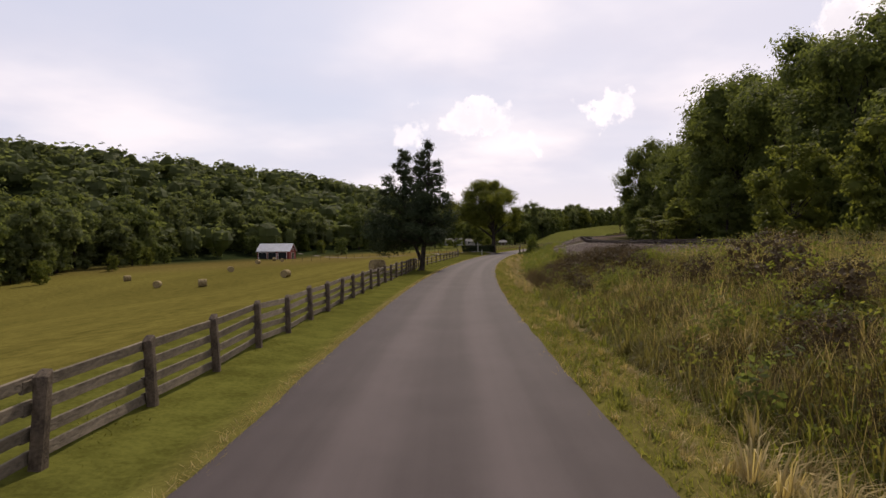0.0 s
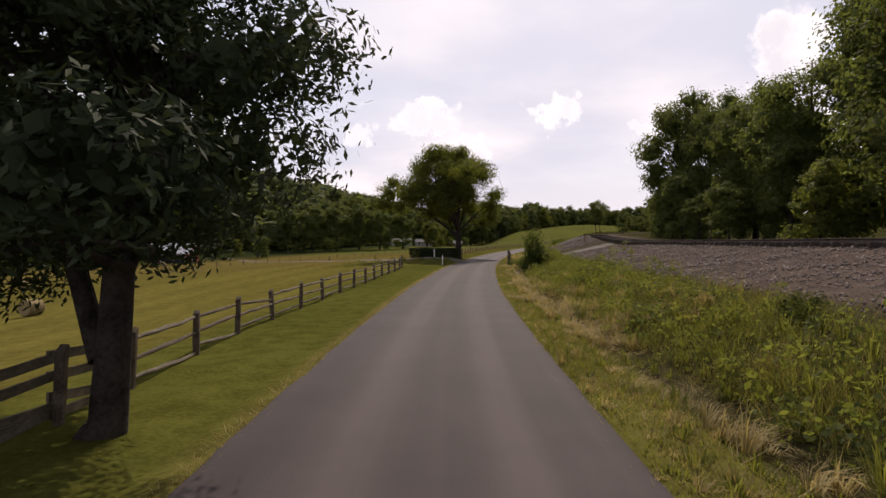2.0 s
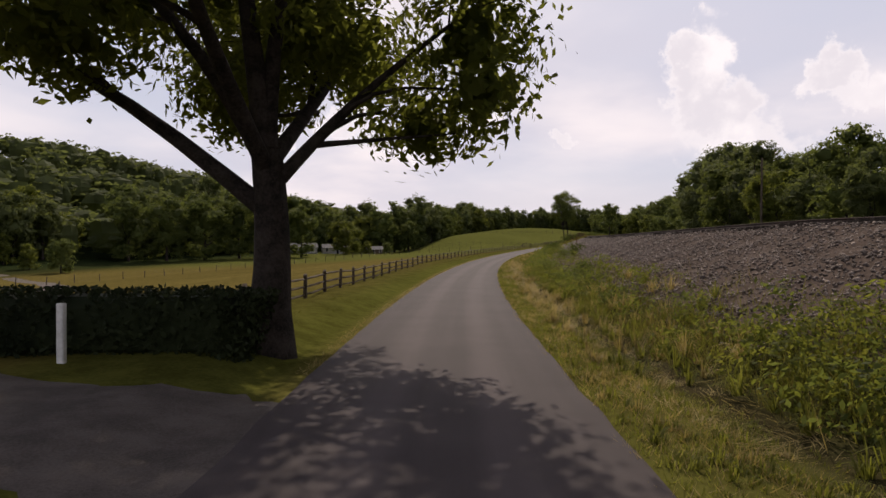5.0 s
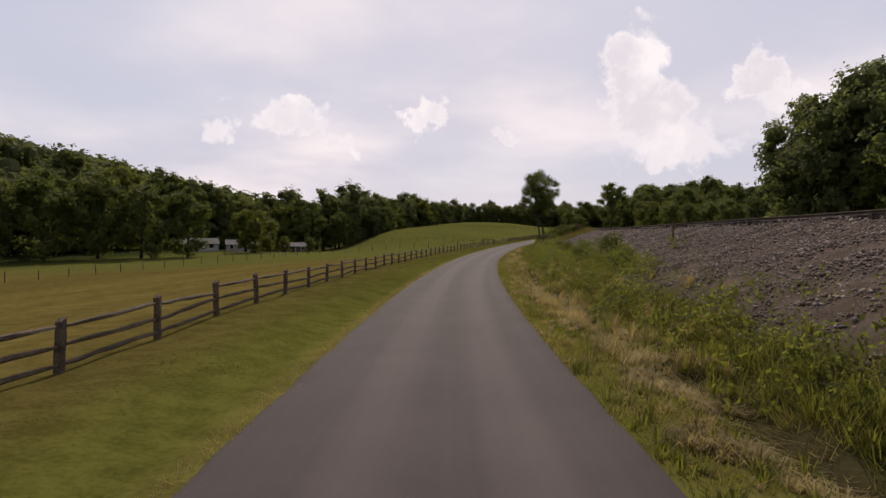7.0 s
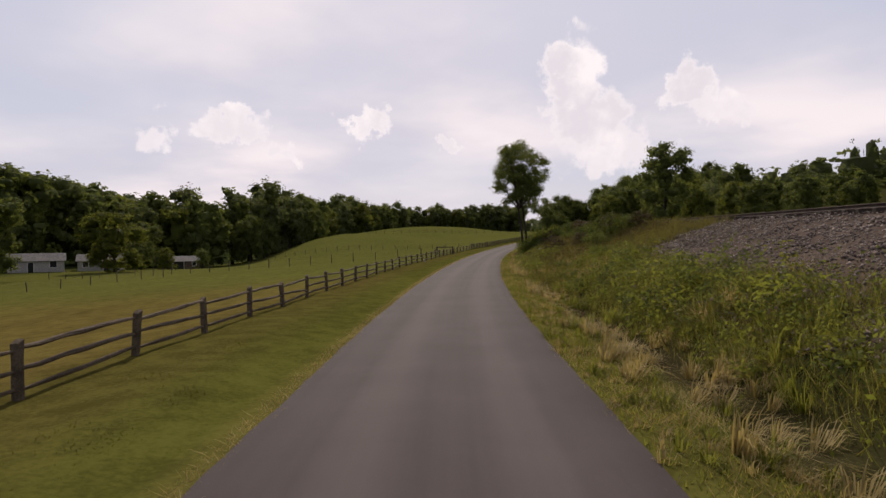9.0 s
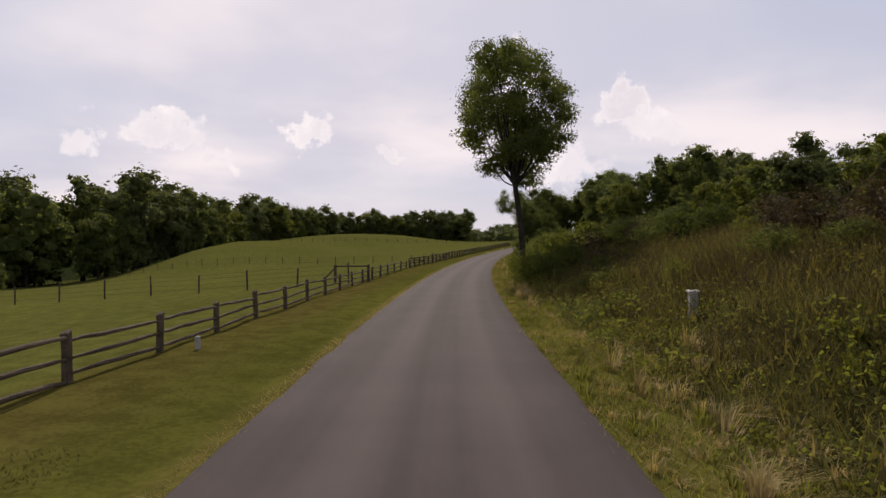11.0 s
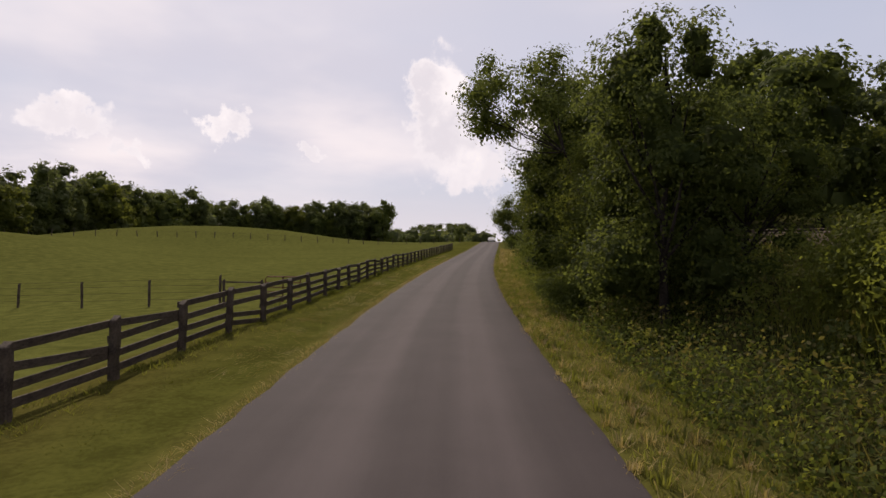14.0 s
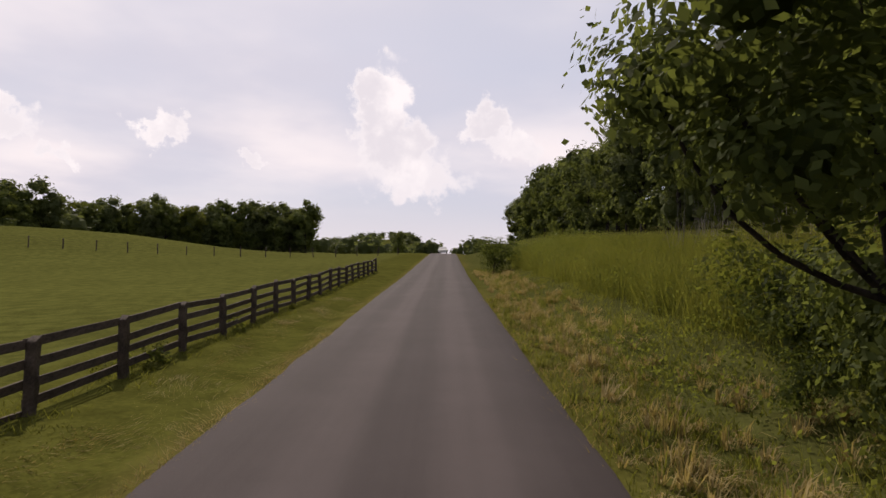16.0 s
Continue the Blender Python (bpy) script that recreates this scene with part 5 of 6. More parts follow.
def far_woods():
    """The wooded ridge and the distant treetops, too many to count."""
    r = np.random.default_rng(77)
    out_v, out_f, base = [], [], 0
    spots = []
    ux, uy = 240 / 518.8, 460 / 518.8
    for _ in range(2500):
        a, o = r.uniform(-0.4, 1.3), r.uniform(-40, 190)
        x, y = -300 + ux * a * 518.8 + uy * o, 100 + uy * a * 518.8 - ux * o
        spots.append((x, y, r.uniform(10, 15)))
    for _ in range(420):
        spots.append((r.uniform(-40, 420), r.uniform(640, 820), r.uniform(12, 17)))
    for _ in range(260):
        s, d = r.uniform(430, 800), r.uniform(60, 260)
        x, y = plan(s, d)
        spots.append((float(x), float(y), r.uniform(10, 15)))
    for _ in range(200):
        s, d = r.uniform(-40, 430), r.uniform(85, 150)
        x, y = plan(s, d)
        spots.append((float(x), float(y), r.uniform(12, 18)))
    for _ in range(70):
        s, d = r.uniform(600, 860), r.uniform(-150, 150)
        x, y = plan(s, d)
        spots.append((float(x), float(y), r.uniform(4, 7)))
    for _ in range(420):
        spots.append((r.normal(640, 150), r.normal(1060, 120), r.uniform(10, 14)))
    protos = []
    for k in range(4):
        lobes = [(r.uniform(-2.5, 2.5), r.uniform(-2.5, 2.5), r.uniform(4, 11.5), r.uniform(2.6, 4.2), r.uniform(2.6, 4.2), 2.2) for _ in range(8)] + [(0, 0, 3, 3, 3, 2.4)]
        protos.append(skin_leaves(lobes, 105, 1.35, r, 0.8, 0.8, 5, 0.5, 0.6)[1] * np.array([1.3, 1.3, 1.0]))
    for x, y, h in spots:
        s, d = to_road(x, y)
        if (abs(d) < 40 and s < 590) or abs(d) < 6 or (d < 0 and -d < 116 and s < 330) or (d < 0 and -d < 150 and 330 <= s < 560):
            continue
        heart = lobe_hearts([(0, 0, 7.0, 4.6, 4.6, 5.2)], 0.9, r)[0][lobe_hearts([(0, 0, 0, 1, 1, 1)], 1.0, np.random.default_rng(1))[1].reshape(-1)]
        v = np.concatenate([protos[r.integers(4)], heart]) * (h / 13.0)
        c, sn = math.cos(r.uniform(0, 6.3)), math.sin(r.uniform(0, 6.3))
        v = np.stack([v[:, 0] * c - v[:, 1] * sn, v[:, 0] * sn + v[:, 1] * c, v[:, 2]], 1) + np.array([x, y, gz(s, d)])
        out_v.append(v)
        out_f.append(np.arange(len(v)).reshape(-1, 4) + base)
        base += len(v)
    me = mesh_of("far_woods", np.concatenate(out_v), np.concatenate(out_f), M_LEAF_FAR)
    tagged(new("far_woods", me), "distant wooded ridge and treetops in summer green", "woods", kind="stuff")


far_woods()


def back_ranks():
    """The hinder trees of the woods joined, one mesh for each leaf colour."""
    out = {}
    for x, y, h, k, turn in BACK:
        s, d = to_road(x, y)
        for me in LOW[k]:
            v = np.empty(len(me.vertices) * 3, np.float32)
            me.vertices.foreach_get("co", v)
            f = np.empty(len(me.loops), np.int32)
            me.loops.foreach_get("vertex_index", f)
            v = v.reshape(-1, 3) * (h / 15)
            v = np.stack([v[:, 0] * math.cos(turn) - v[:, 1] * math.sin(turn) + x, v[:, 0] * math.sin(turn) + v[:, 1] * math.cos(turn) + y, v[:, 2] + gz(s, d) - 0.1], 1)
            vs, fs, count = out.setdefault(me.materials[0].name, ([], [], [0]))
            vs.append(v)
            fs.append(f.reshape(-1, 4) + count[0])
            count[0] += len(v)
    for name, (vs, fs, count) in out.items():
        label = "trunks deep in the woods" if name == "bark" else "crowns of trees deep in the woods"
        tagged(new("back_woods", mesh_of("back_woods", np.concatenate(vs), np.concatenate(fs), bpy.data.materials[name])), label, "woods", kind="stuff")


back_ranks()

# the thicket beside the road further on
for s, d, h, k in ((340.2, 5.6, 8.4, 1), (343.2, 6.4, 7.4, 0), (341.5, 8.2, 6.0, 0), (346, 6.0, 6.2, 1), (349.5, 6.4, 7.4, 3), (352.5, 7.2, 8.0, 2), (355.5, 6.8, 9.0, 1), (358.5, 6.4, 11.5, 0), (362, 7.0, 9.5, 2), (366, 6.6, 8.8, 3), (369.6, 5.6, 7.6, 1), (384, 15.0, 9.0, 1), (378.0, 15.5, 8.6, 0), (371, 9.8, 8.4, 1), (349, 8.4, 5.6, 0), (354, 8.4, 7.5, 2), (359, 8.4, 10.0, 1), (364, 8.6, 9.5, 0), (369, 12.2, 9.0, 2), (372, 15.4, 9.6, 0), (361, 10.5, 9, 0), (367, 10.5, 9, 2)):
    p = spot(s, d)
    plant(p.x, p.y, h, k, "dense leafy roadside tree in the thicket", "roadside thicket", near=True)
r = random.Random(17)
for i in range(26):
    s = 404 + 6.2 * i
    p = spot(s, 21.5 + r.uniform(-1.0, 1.5))
    plant(p.x, p.y, r.uniform(13.0, 16.5), r.choice((0, 1, 2, 5)), "tall dark tree above the grassy bank", "bank trees", big=s < 425, low=s > 470, r=r, wide=0.85)
for s, d, h, k in ((389, 14.4, 9.2, 1), (394, 15.0, 9.6, 0), (399, 15.5, 9.0, 2), (382.6, 7.6, 2.5, 0), (381.8, 6.3, 2.2, 2)):
    p = spot(s, d)
    plant(p.x, p.y, h, k, "dense leafy roadside tree in the thicket", "roadside thicket", near=True)
B_RNG = np.random.default_rng(71)
tree("leaning_tree", spot(351.6, 6.6), "slim tree with an airy crown reaching over the road", leafy_tree(10.6, 0.12, crown_lobes((-3.9, 0, 8.1), (2.4, 2.6, 2.5), 19, 0.74, B_RNG)[:-1], 10500, 0.14, B_RNG, M_LEAF, 7, 0.55, (-3.0, 0), clump=0.34, core=700, core_leaf=0.25), rz=-37)
tree("leaning_tree", spot(380.8, 5.4), "small dense tree leaning towards the road", leafy_tree(5.8, 0.11, crown_lobes((-1.3, -0.8, 4.0), (2.0, 2.1, 1.9), 20, 0.72, B_RNG) + [(0.3, 0, 1.0, 0.9, 0.9, 0.9), (0.2, 0.6, 1.9, 0.9, 1.0, 0.9), (0.7, -0.3, 2.4, 1.0, 1.0, 0.9), (-0.6, -1.2, 1.6, 0.5, 0.5, 0.45)], 15000, 0.125, B_RNG, M_LEAF, 3, 0.3, (-0.8, -0.5), wild=0.5, clump=0.3, core=1800, core_leaf=0.2, heart=0.4), rz=-40)
r = random.Random(31)
for k in range(14):
    s, d = r.uniform(344, 352), r.uniform(3.8, 4.8)
    p = spot(s, d)
    plant(p.x, p.y, r.uniform(0.6, 1.3), 0, "low dark leafy brush at the foot of the thicket", "thicket brush", True, r=r)
for k in range(34):
    s, d = r.uniform(345, 367), r.uniform(5.4, 8)
    p = spot(s, d)
    plant(p.x, p.y, r.uniform(1.2, 3.0), r.choice((0, 2)), "leafy green shrub in the roadside thicket", "thicket shrubs", True, r=r)
for k in range(48):
    s, d = r.uniform(299, 338), r.uniform(6.2, 10.5)
    p = spot(s, d)
    plant(p.x, p.y, r.uniform(0.8, 1.3) * (1.0 if s < 318 else 1.5), r.choice((1, 2, 3, 2)), "leafy green shrub on the bank beside the road", "bank shrubs", True, r=r)
for k in range(26):
    s, d = r.uniform(315, 336), r.uniform(7.0, 9.4)
    p = spot(s, d)
    plant(p.x, p.y, r.uniform(1.3, 1.8) * (1.0 if s < 321 else 1.35), r.choice((1, 2, 3)), "tall soft green brush on the bank", "bank brush", True, r=r)
for k in range(34):
    s, d = r.uniform(243, 290), r.uniform(6.6, 12.4)
    p = spot(s, d)
    plant(p.x, p.y, r.uniform(1.1, 2.0), r.choice((4, 4, 0, 2)), "brown-green brush on the railway bank", "bank brush", True, r=r)
for k in range(38):
    s, d = r.uniform(236, 320), r.uniform(5.6, 12.0)
    p = spot(s, d)
    plant(p.x, p.y, r.uniform(0.6, 1.1), r.randrange(4), "low bramble bush on the railway bank", "bank brambles", True, name="bramble", r=r)
for k in range(46):
    s, d = r.uniform(369.5, 383), r.uniform(6.6, 10.2)
    p = spot(s, d)
    plant(p.x, p.y, r.uniform(1.5, 2.6), r.choice((1, 2, 2, 3)), "tall soft green brush behind the verge", "verge brush", True, r=r)
BUSHES = ((100.8, 5.9, 1.7, 0), (101.8, 5.2, 1.4, 2), (103.6, 4.6, 0.9, 2), (104.0, 3.5, 0.8, 2), (104.3, 3.9, 0.9, 1), (104.8, 3.8, 0.8, 2), (104.8, 4.4, 0.8, 1), (106.3, 4.3, 0.7, 2), (292.4, 5.8, 2.6, 3), (294.4, 5.2, 1.9, 1), (290.8, 5.4, 1.6, 3), (293.2, 7.4, 3.0, 1), (297.8, 6.9, 2.6, 0), (300.5, 6.4, 2.2, 2), (58, 7.6, 0.9, 0), (12, 7.4, 1.3, 1), (17.5, 9.0, 1.9, 4), (20.5, 8.0, 1.4, 4), (12.5, 7.8, 1.5, 4), (10.5, 6.4, 1.2, 4), (27, 6.6, 1.2, 4), (31, 7.2, 1.7, 4), (36, 6.6, 1.6, 4), (33.5, 7.4, 1.8, 4), (37.5, 7.8, 1.7, 4), (39.5, 5.8, 1.2, 4), (31.5, 4.9, 1.1, 4), (35.5, 4.8, 1.1, 4), (20, 5.6, 0.9, 1), (24, 6.2, 1.1, 3), (28, 8.6, 1.3, 3), (25.5, 5.4, 1.2, 4), (29, 5.6, 1.3, 4), (32.5, 6.0, 1.4, 4), (34.5, 5.6, 1.1, 4), (38, 6.0, 1.1, 4), (30, 8.4, 1.5, 4), (34, 8.6, 1.5, 4), (40, 7.4, 1.1, 4), (27, 7.8, 1.5, 4), (23, 7.4, 1.3, 4)) + ((187, 7.6, 1.2, 3), (192, 8.2, 1.4, 0), (197, 7.4, 1.3, 2), (203, 8.4, 1.2, 3), (209, 7.6, 1.3, 0), (165, 8.6, 1.3, 0), (168, 8.0, 1.1, 2), (146, 6.6, 1.0, 0), (424, 4.4, 3.0, 0), (427, 4.8, 3.2, 2), (382.0, 6.2, 1.8, 0), (384.4, 6.8, 2.2, 0), (385.2, 6.6, 1.5, 2), (382.2, 5.2, 1.0, 0), (288.5, 4.6, 2.2, 3), (290.2, 3.9, 1.8, 1), (292.5, 4.3, 2.4, 3), (287, 5.4, 2.0, 2), (294.8, 4.2, 1.7, 1), (296.4, 4.9, 2.2, 2), (284.6, 6.0, 1.5, 0), (387.4, 7.4, 2.3, 3), (388.4, 8.0, 1.9, 1))
for s, d, h, k in BUSHES:
    p = spot(s, d)
    plant(p.x, p.y, h, k, "dark leafy bush beside the road", "roadside bushes", True)

for s, d, h, wide in ((101.0, 5.6, 3.9, 0.5), (101.0, 5.4, 2.7, 0.62), (100.4, 5.0, 1.4, 0.85), (101.2, 4.7, 1.3, 0.9), (101.0, 6.5, 1.5, 0.8), (101.6, 6.2, 1.6, 0.8)):
    p = spot(s, d)
    plant(p.x, p.y, h, 0, "tall dark bush over the culvert ditch", "culvert bushes", True, wide=wide)


def sumac(s, d, h, seed):
    """Arching stalks that carry paired narrow leaflets, on a few upright stems."""
    r = np.random.default_rng(seed)
    stems, Q = [], []
    for k in range(6):
        turn = r.uniform(0, 6.28)
        foot = np.array([0.25 * math.cos(turn), 0.25 * math.sin(turn), -0.1])
        tip = np.array([0.7 * math.cos(turn), 0.7 * math.sin(turn), h * r.uniform(0.55, 0.8)])
        stems.append(limb(foot, tip, 0.03, 0.015, r, 0.05, 5))
        for j in range(8):
            a = r.uniform(0, 6.28)
            out, long = np.array([math.cos(a), math.sin(a), 0]), r.uniform(1.0, 1.5)
            root = foot + (tip - foot) * r.uniform(0.55, 1.0)
            t = np.linspace(0, 1, 13)[:, None]
            line = root + out * long * t + np.array([0, 0, 1]) * (0.75 * long * t - 0.62 * long * t ** 2)
            stems.append((line[::3], np.linspace(0.008, 0.003, 5)))
            across = np.array([-out[1], out[0], 0])
            for i in range(2, 13):
                size = 0.27 * math.sin(0.5 + 2.1 * i / 13)
                for side in (-1, 1):
                    v = unit(across * side + out * 0.45 + np.array([0, 0, -0.3 + r.uniform(-0.15, 0.15)]))
                    w = unit(np.cross(v, [0, 0, 1])) * size * 0.22
                    c = line[i]
                    Q.append((c, c + v * size * 0.5 + w, c + v * size, c + v * size * 0.5 - w))
    root = thing("sumac_shrub", spot(s, d), "bright green sumac with long feathered leaves", "shrub")
    tv, tf = tubes(stems, 4)
    part_me("stem", mesh_of("stem", tv, tf, M_BARK, True), root)
    part_me("foliage", mesh_of("foliage", np.array(Q).reshape(-1, 3), np.arange(len(Q) * 4).reshape(-1, 4), M_LEAF_LIGHT), root)


sumac(51, 15.2, 2.7, 81)

# leafy weed clumps on the bank and round the creek


def weed_clumps():
    """Many small bushy weeds, too many to count: one mesh for each leaf colour."""
    r = np.random.default_rng(160)
    spots = []
    for k in range(900):
        if k < 420 or k >= 760:
            s, d = r.uniform(32, 240), r.uniform(4.9, 8.0) + (r.random() < 0.12) * r.uniform(0, 3)
        elif k < 520:
            s, d = r.uniform(0, 34), r.uniform(4.6, 13)
        elif k < 640:
            s, d = r.uniform(246, 340), r.uniform(3.9, 6.4)
        elif k < 700:
            s, d = CREEK[r.integers(1, 4)]
            s, d = s + r.uniform(-4, 4), d + r.uniform(-3, 1.5)
            if d > -3.2 or s > 117.5 or s < 107.6 or np.hypot(s - 110, d + 5.6) < 2.6 or r.random() < 0.5:
                continue
        else:
            s, d = r.uniform(345, 400), float(fence_d(350)) + r.uniform(-0.7, 0.25)
            if 760 > k > 740:
                s, d = r.uniform(111, 116), r.uniform(-8.5, -3.6)
        if 124 < s < 184 and d > 6.4 and r.random() > 0.12:
            continue
        if not (107.4 < s < 114.5 and d > 0):
            spots.append((s, d, r.uniform(0.5, 1.5) if k < 700 or k >= 760 else r.uniform(0.25, 0.5)))
    mats = (M_LEAF_LIGHT, M_GRASS, M_LEAF_LIGHT, M_LEAF)
    bunch = [[] for _ in mats]
    for s, d, q in spots:
        x, y = plan(s, d)
        base, tall = gz(s, d), r.uniform(0.7, 1.25)
        lobes = [(float(x) + q * r.uniform(-0.3, 0.3), float(y) + q * r.uniform(-0.3, 0.3), base + q * tall * r.uniform(0.2, 0.5), 0.34 * q, 0.34 * q, 0.36 * q * tall) for _ in range(4)]
        bunch[r.integers(0, len(mats))].append(skin_leaves(lobes, 190, 0.11 * min(1.2, max(q, 0.6)), r, 0.5, 0.14 * q, 8, 0.5, 1.0, 0.3)[1])
    for vs, mat in zip(bunch, mats):
        v = np.concatenate(vs)
        tagged(new("weed_clumps", mesh_of("weed_clumps", v, np.arange(len(v)).reshape(-1, 4), mat)), "leafy green weed clumps on the rough bank", "weeds", kind="stuff")


weed_clumps()

# ---- hedge under the walnut ----


def hedge():
    r = np.random.default_rng(8)
    p = spot(123.9, -6.55, -0.2)
    root = thing("hedge", p, "clipped dark evergreen hedge under the walnut tree", "hedge", rz=-13)
    P = r.uniform(-0.5, 0.5, (9000, 3))
    side = r.integers(0, 3, 9000)
    P[np.arange(9000), side] = np.sign(P[np.arange(9000), side]) * r.uniform(0.42, 0.52, 9000)
    P = P * np.array([6.0, 1.6, 1.3]) + np.array([0, 0, 0.7])
    P[:, 0] += 0.25 * np.sign(P[:, 0]) * (P[:, 2] - 0.5)
    v, f = leaf_quads(P, 0.13, r)
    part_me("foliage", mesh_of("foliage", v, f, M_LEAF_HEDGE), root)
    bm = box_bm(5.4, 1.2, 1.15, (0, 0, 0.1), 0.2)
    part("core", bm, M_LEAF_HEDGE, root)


hedge()

# ---- hay bales ----


def bale_mesh(rad=0.58, wide=1.15):
    bm = bmesh.new()
    n = 28
    r = random.Random(3)
    prof = [(-wide / 2, 0.0), (-wide / 2 + 0.02, rad * 0.5), (-wide / 2, rad * 0.88), (-wide / 2 + 0.07, rad * 0.98), (-wide / 4, rad), (0, rad * 1.01), (wide / 4, rad), (wide / 2 - 0.07, rad * 0.98), (wide / 2, rad * 0.88), (wide / 2 - 0.02, rad * 0.5), (wide / 2, 0.0)]
    rings = []
    for x, q in prof:
        rings.append([bm.verts.new((x, math.cos(a) * (q + r.gauss(0, 0.012)), math.sin(a) * (q + r.gauss(0, 0.012)) * 0.96)) for a in [2 * math.pi * k / n for k in range(n)]] if q else [bm.verts.new((x, 0, 0))])
    for a, b in zip(rings, rings[1:]):
        for k in range(n):
            if len(a) == 1:
                bm.faces.new((a[0], b[(k + 1) % n], b[k]))
            elif len(b) == 1:
                bm.faces.new((a[k], a[(k + 1) % n], b[0]))
            else:
                bm.faces.new((a[k], a[(k + 1) % n], b[(k + 1) % n], b[k]))
    me = bpy.data.meshes.new("hay_bale")
    bm.to_mesh(me)
    bm.free()
    me.materials.append(M_HAY)
    return me


BALE = bale_mesh()
for x, y, rz in ((-5.6, 52.8, 30), (-44.3, 96.2, 100), (-34.5, 89.0, 20), (-22.3, 88.0, 70), (-41.2, 120.5, 120), (-58.0, 114, 40), (-48.8, 163.7, 75), (-56, 206, 15), (-47.7, 184, 110)):
    s, d = to_road(x, y)
    ob = new("hay_bale", BALE)
    ob.matrix_basis = pose(x, y, gz(s, d) + 0.53, 0, 0, rz)
    tagged(ob, "round straw-coloured hay bale on the mown field", "hay bale", "hay bales")

# ---- posts and small things ----


def stake(s, d, h, w, mat, name, label, category, cap=0.0):
    root = thing(name, spot(s, d), label, category, rz=-head(s))
    bm = box_bm(w, w, h + 0.2, (0, 0, -0.2), w * 0.15)
    part("post", bm, mat, root)
    return root


stake(107.2, -3.35, 1.0, 0.08, M_WHITE, "marker_post", "white painted marker post beside the creek", "post")
stake(122.3, -6.3, 0.98, 0.12, M_WHITE, "marker_post", "white painted post before the dark hedge", "post")
stake(137, -18, 0.9, 0.1, M_DARKWOOD, "field_stake", "short dark stake in the hay field", "post")
stake(163, -36, 0.9, 0.1, M_DARKWOOD, "field_stake", "short dark stake beside the driveway", "post")
stake(112.2, 3.4, 1.15, 0.16, M_OLDWOOD, "stub_post", "dark weathered timber stub post by the lane", "post")
t = stake(104.6, 3.3, 1.5, 0.24, M_OLDWOOD, "stub_post", "squat grey timber stump beside the gravel lane", "post")
part("cap", box_bm(0.25, 0.25, 0.04, (0, 0, 1.5), 0.012), M_SIDING, t)
stake(265.6, -5.4, 0.32, 0.10, M_SIDING, "marker_stone", "small pale marker stone in the mown grass", "marker")
t = stake(266.4, 5.9, 0.6, 0.2, M_SIDING, "utility_box", "pale utility pedestal among dark weeds", "utility box")
part("lid", box_bm(0.24, 0.24, 0.05, (0, 0, 0.55), 0.015), M_WHITE, t)
for s, d, h in ((190, 10.8, 1.0), (122, 12.2, 1.1)):
    t = stake(s, d, h, 0.09, M_RUST, "railway_sign", "rusty steel sign post on the ballast slope", "post")
t = stake(112, 24, 2.6, 0.12, M_OLDWOOD, "crossing_post", "pale sign on a post beside the railway crossing", "sign")
part("sign_board", box_bm(0.3, 0.04, 0.6, (0, -0.08, 1.9), 0.01), M_SIDING, t)


def utility_pole(s, d, h):
    root = thing("utility_pole", spot(s, d), "thin bare dark timber pole", "pole")
    v, f = tubes([(np.array([(0, 0, -.2), (0, 0, h * .5), (0.05, 0, h)]), np.array([0.12, 0.10, 0.08]))], 10)
    part_me("pole", mesh_of("pole", v, f, M_OLDWOOD, True), root)


utility_pole(175, 27, 8)


def headwall(s, d, wide, rz, dz):
    """A weathered concrete culvert end: a low wall with a cap."""
    root = thing("culvert_headwall", spot(s, d, dz), "weathered pale concrete culvert end in the ditch", "culvert", rz=rz - head(s))
    part("slab", box_bm(wide, 0.18, 0.36, (0, 0, -0.15), 0.03), M_GRAVEL, root)
    part("coping", box_bm(wide + 0.08, 0.26, 0.07, (0, 0, 0.067), 0.02), M_SIDING, root)


headwall(98.9, 3.95, 0.5, 60, 0.02)
headwall(99.5, 6.6, 0.7, -5, 0.10)


def car(s, d):
    """A white saloon seen far down the road."""
    root = thing("car", spot(s, d, 0.09), "white car far down the road", "car", rz=-head(s))
    bm = bmesh.new()
    prof = [(-2.1, 0.3), (-2.15, 0.75), (-1.5, 0.9), (-0.9, 1.4), (0.6, 1.42), (1.3, 0.98), (2.1, 0.85), (2.15, 0.35)]
    L = [bm.verts.new((-0.85 + (0.12 if z > 1.2 else 0), y, z)) for y, z in prof]
    R = [bm.verts.new((0.85 - (0.12 if z > 1.2 else 0), y, z)) for y, z in prof]
    n = len(prof)
    for k in range(n):
        bm.faces.new((L[k], L[(k + 1) % n], R[(k + 1) % n], R[k]))
    bm.faces.new(L[::-1])
    bm.faces.new(R)
    bmesh.ops.recalc_face_normals(bm, faces=bm.faces)
    bmesh.ops.bevel(bm, geom=list(bm.edges), offset=0.06, segments=2, affect="EDGES")
    part("body", bm, M_WHITE, root)
    part("rear_window", box_bm(1.3, 0.03, 0.36, (0, 0, 0), 0.01), M_DARK, root, m=pose(0, -1.24, 0.99, -50, 0, 0))
    for x in (-0.8, 0.8):
        for y in (-1.35, 1.35):
            bm = bmesh.new()
            bmesh.ops.create_cone(bm, cap_ends=True, segments=18, radius1=0.32, radius2=0.32, depth=0.2, matrix=pose(x, y, 0.32, 0, 90, 0))
            w = part("wheel", bm, M_RUBBER, root)
            bm = bmesh.new()
            bmesh.ops.create_cone(bm, cap_ends=True, segments=14, radius1=0.19, radius2=0.19, depth=0.22, matrix=pose(x, y, 0.32, 0, 90, 0))
            part("rim", bm, M_STEEL, w)


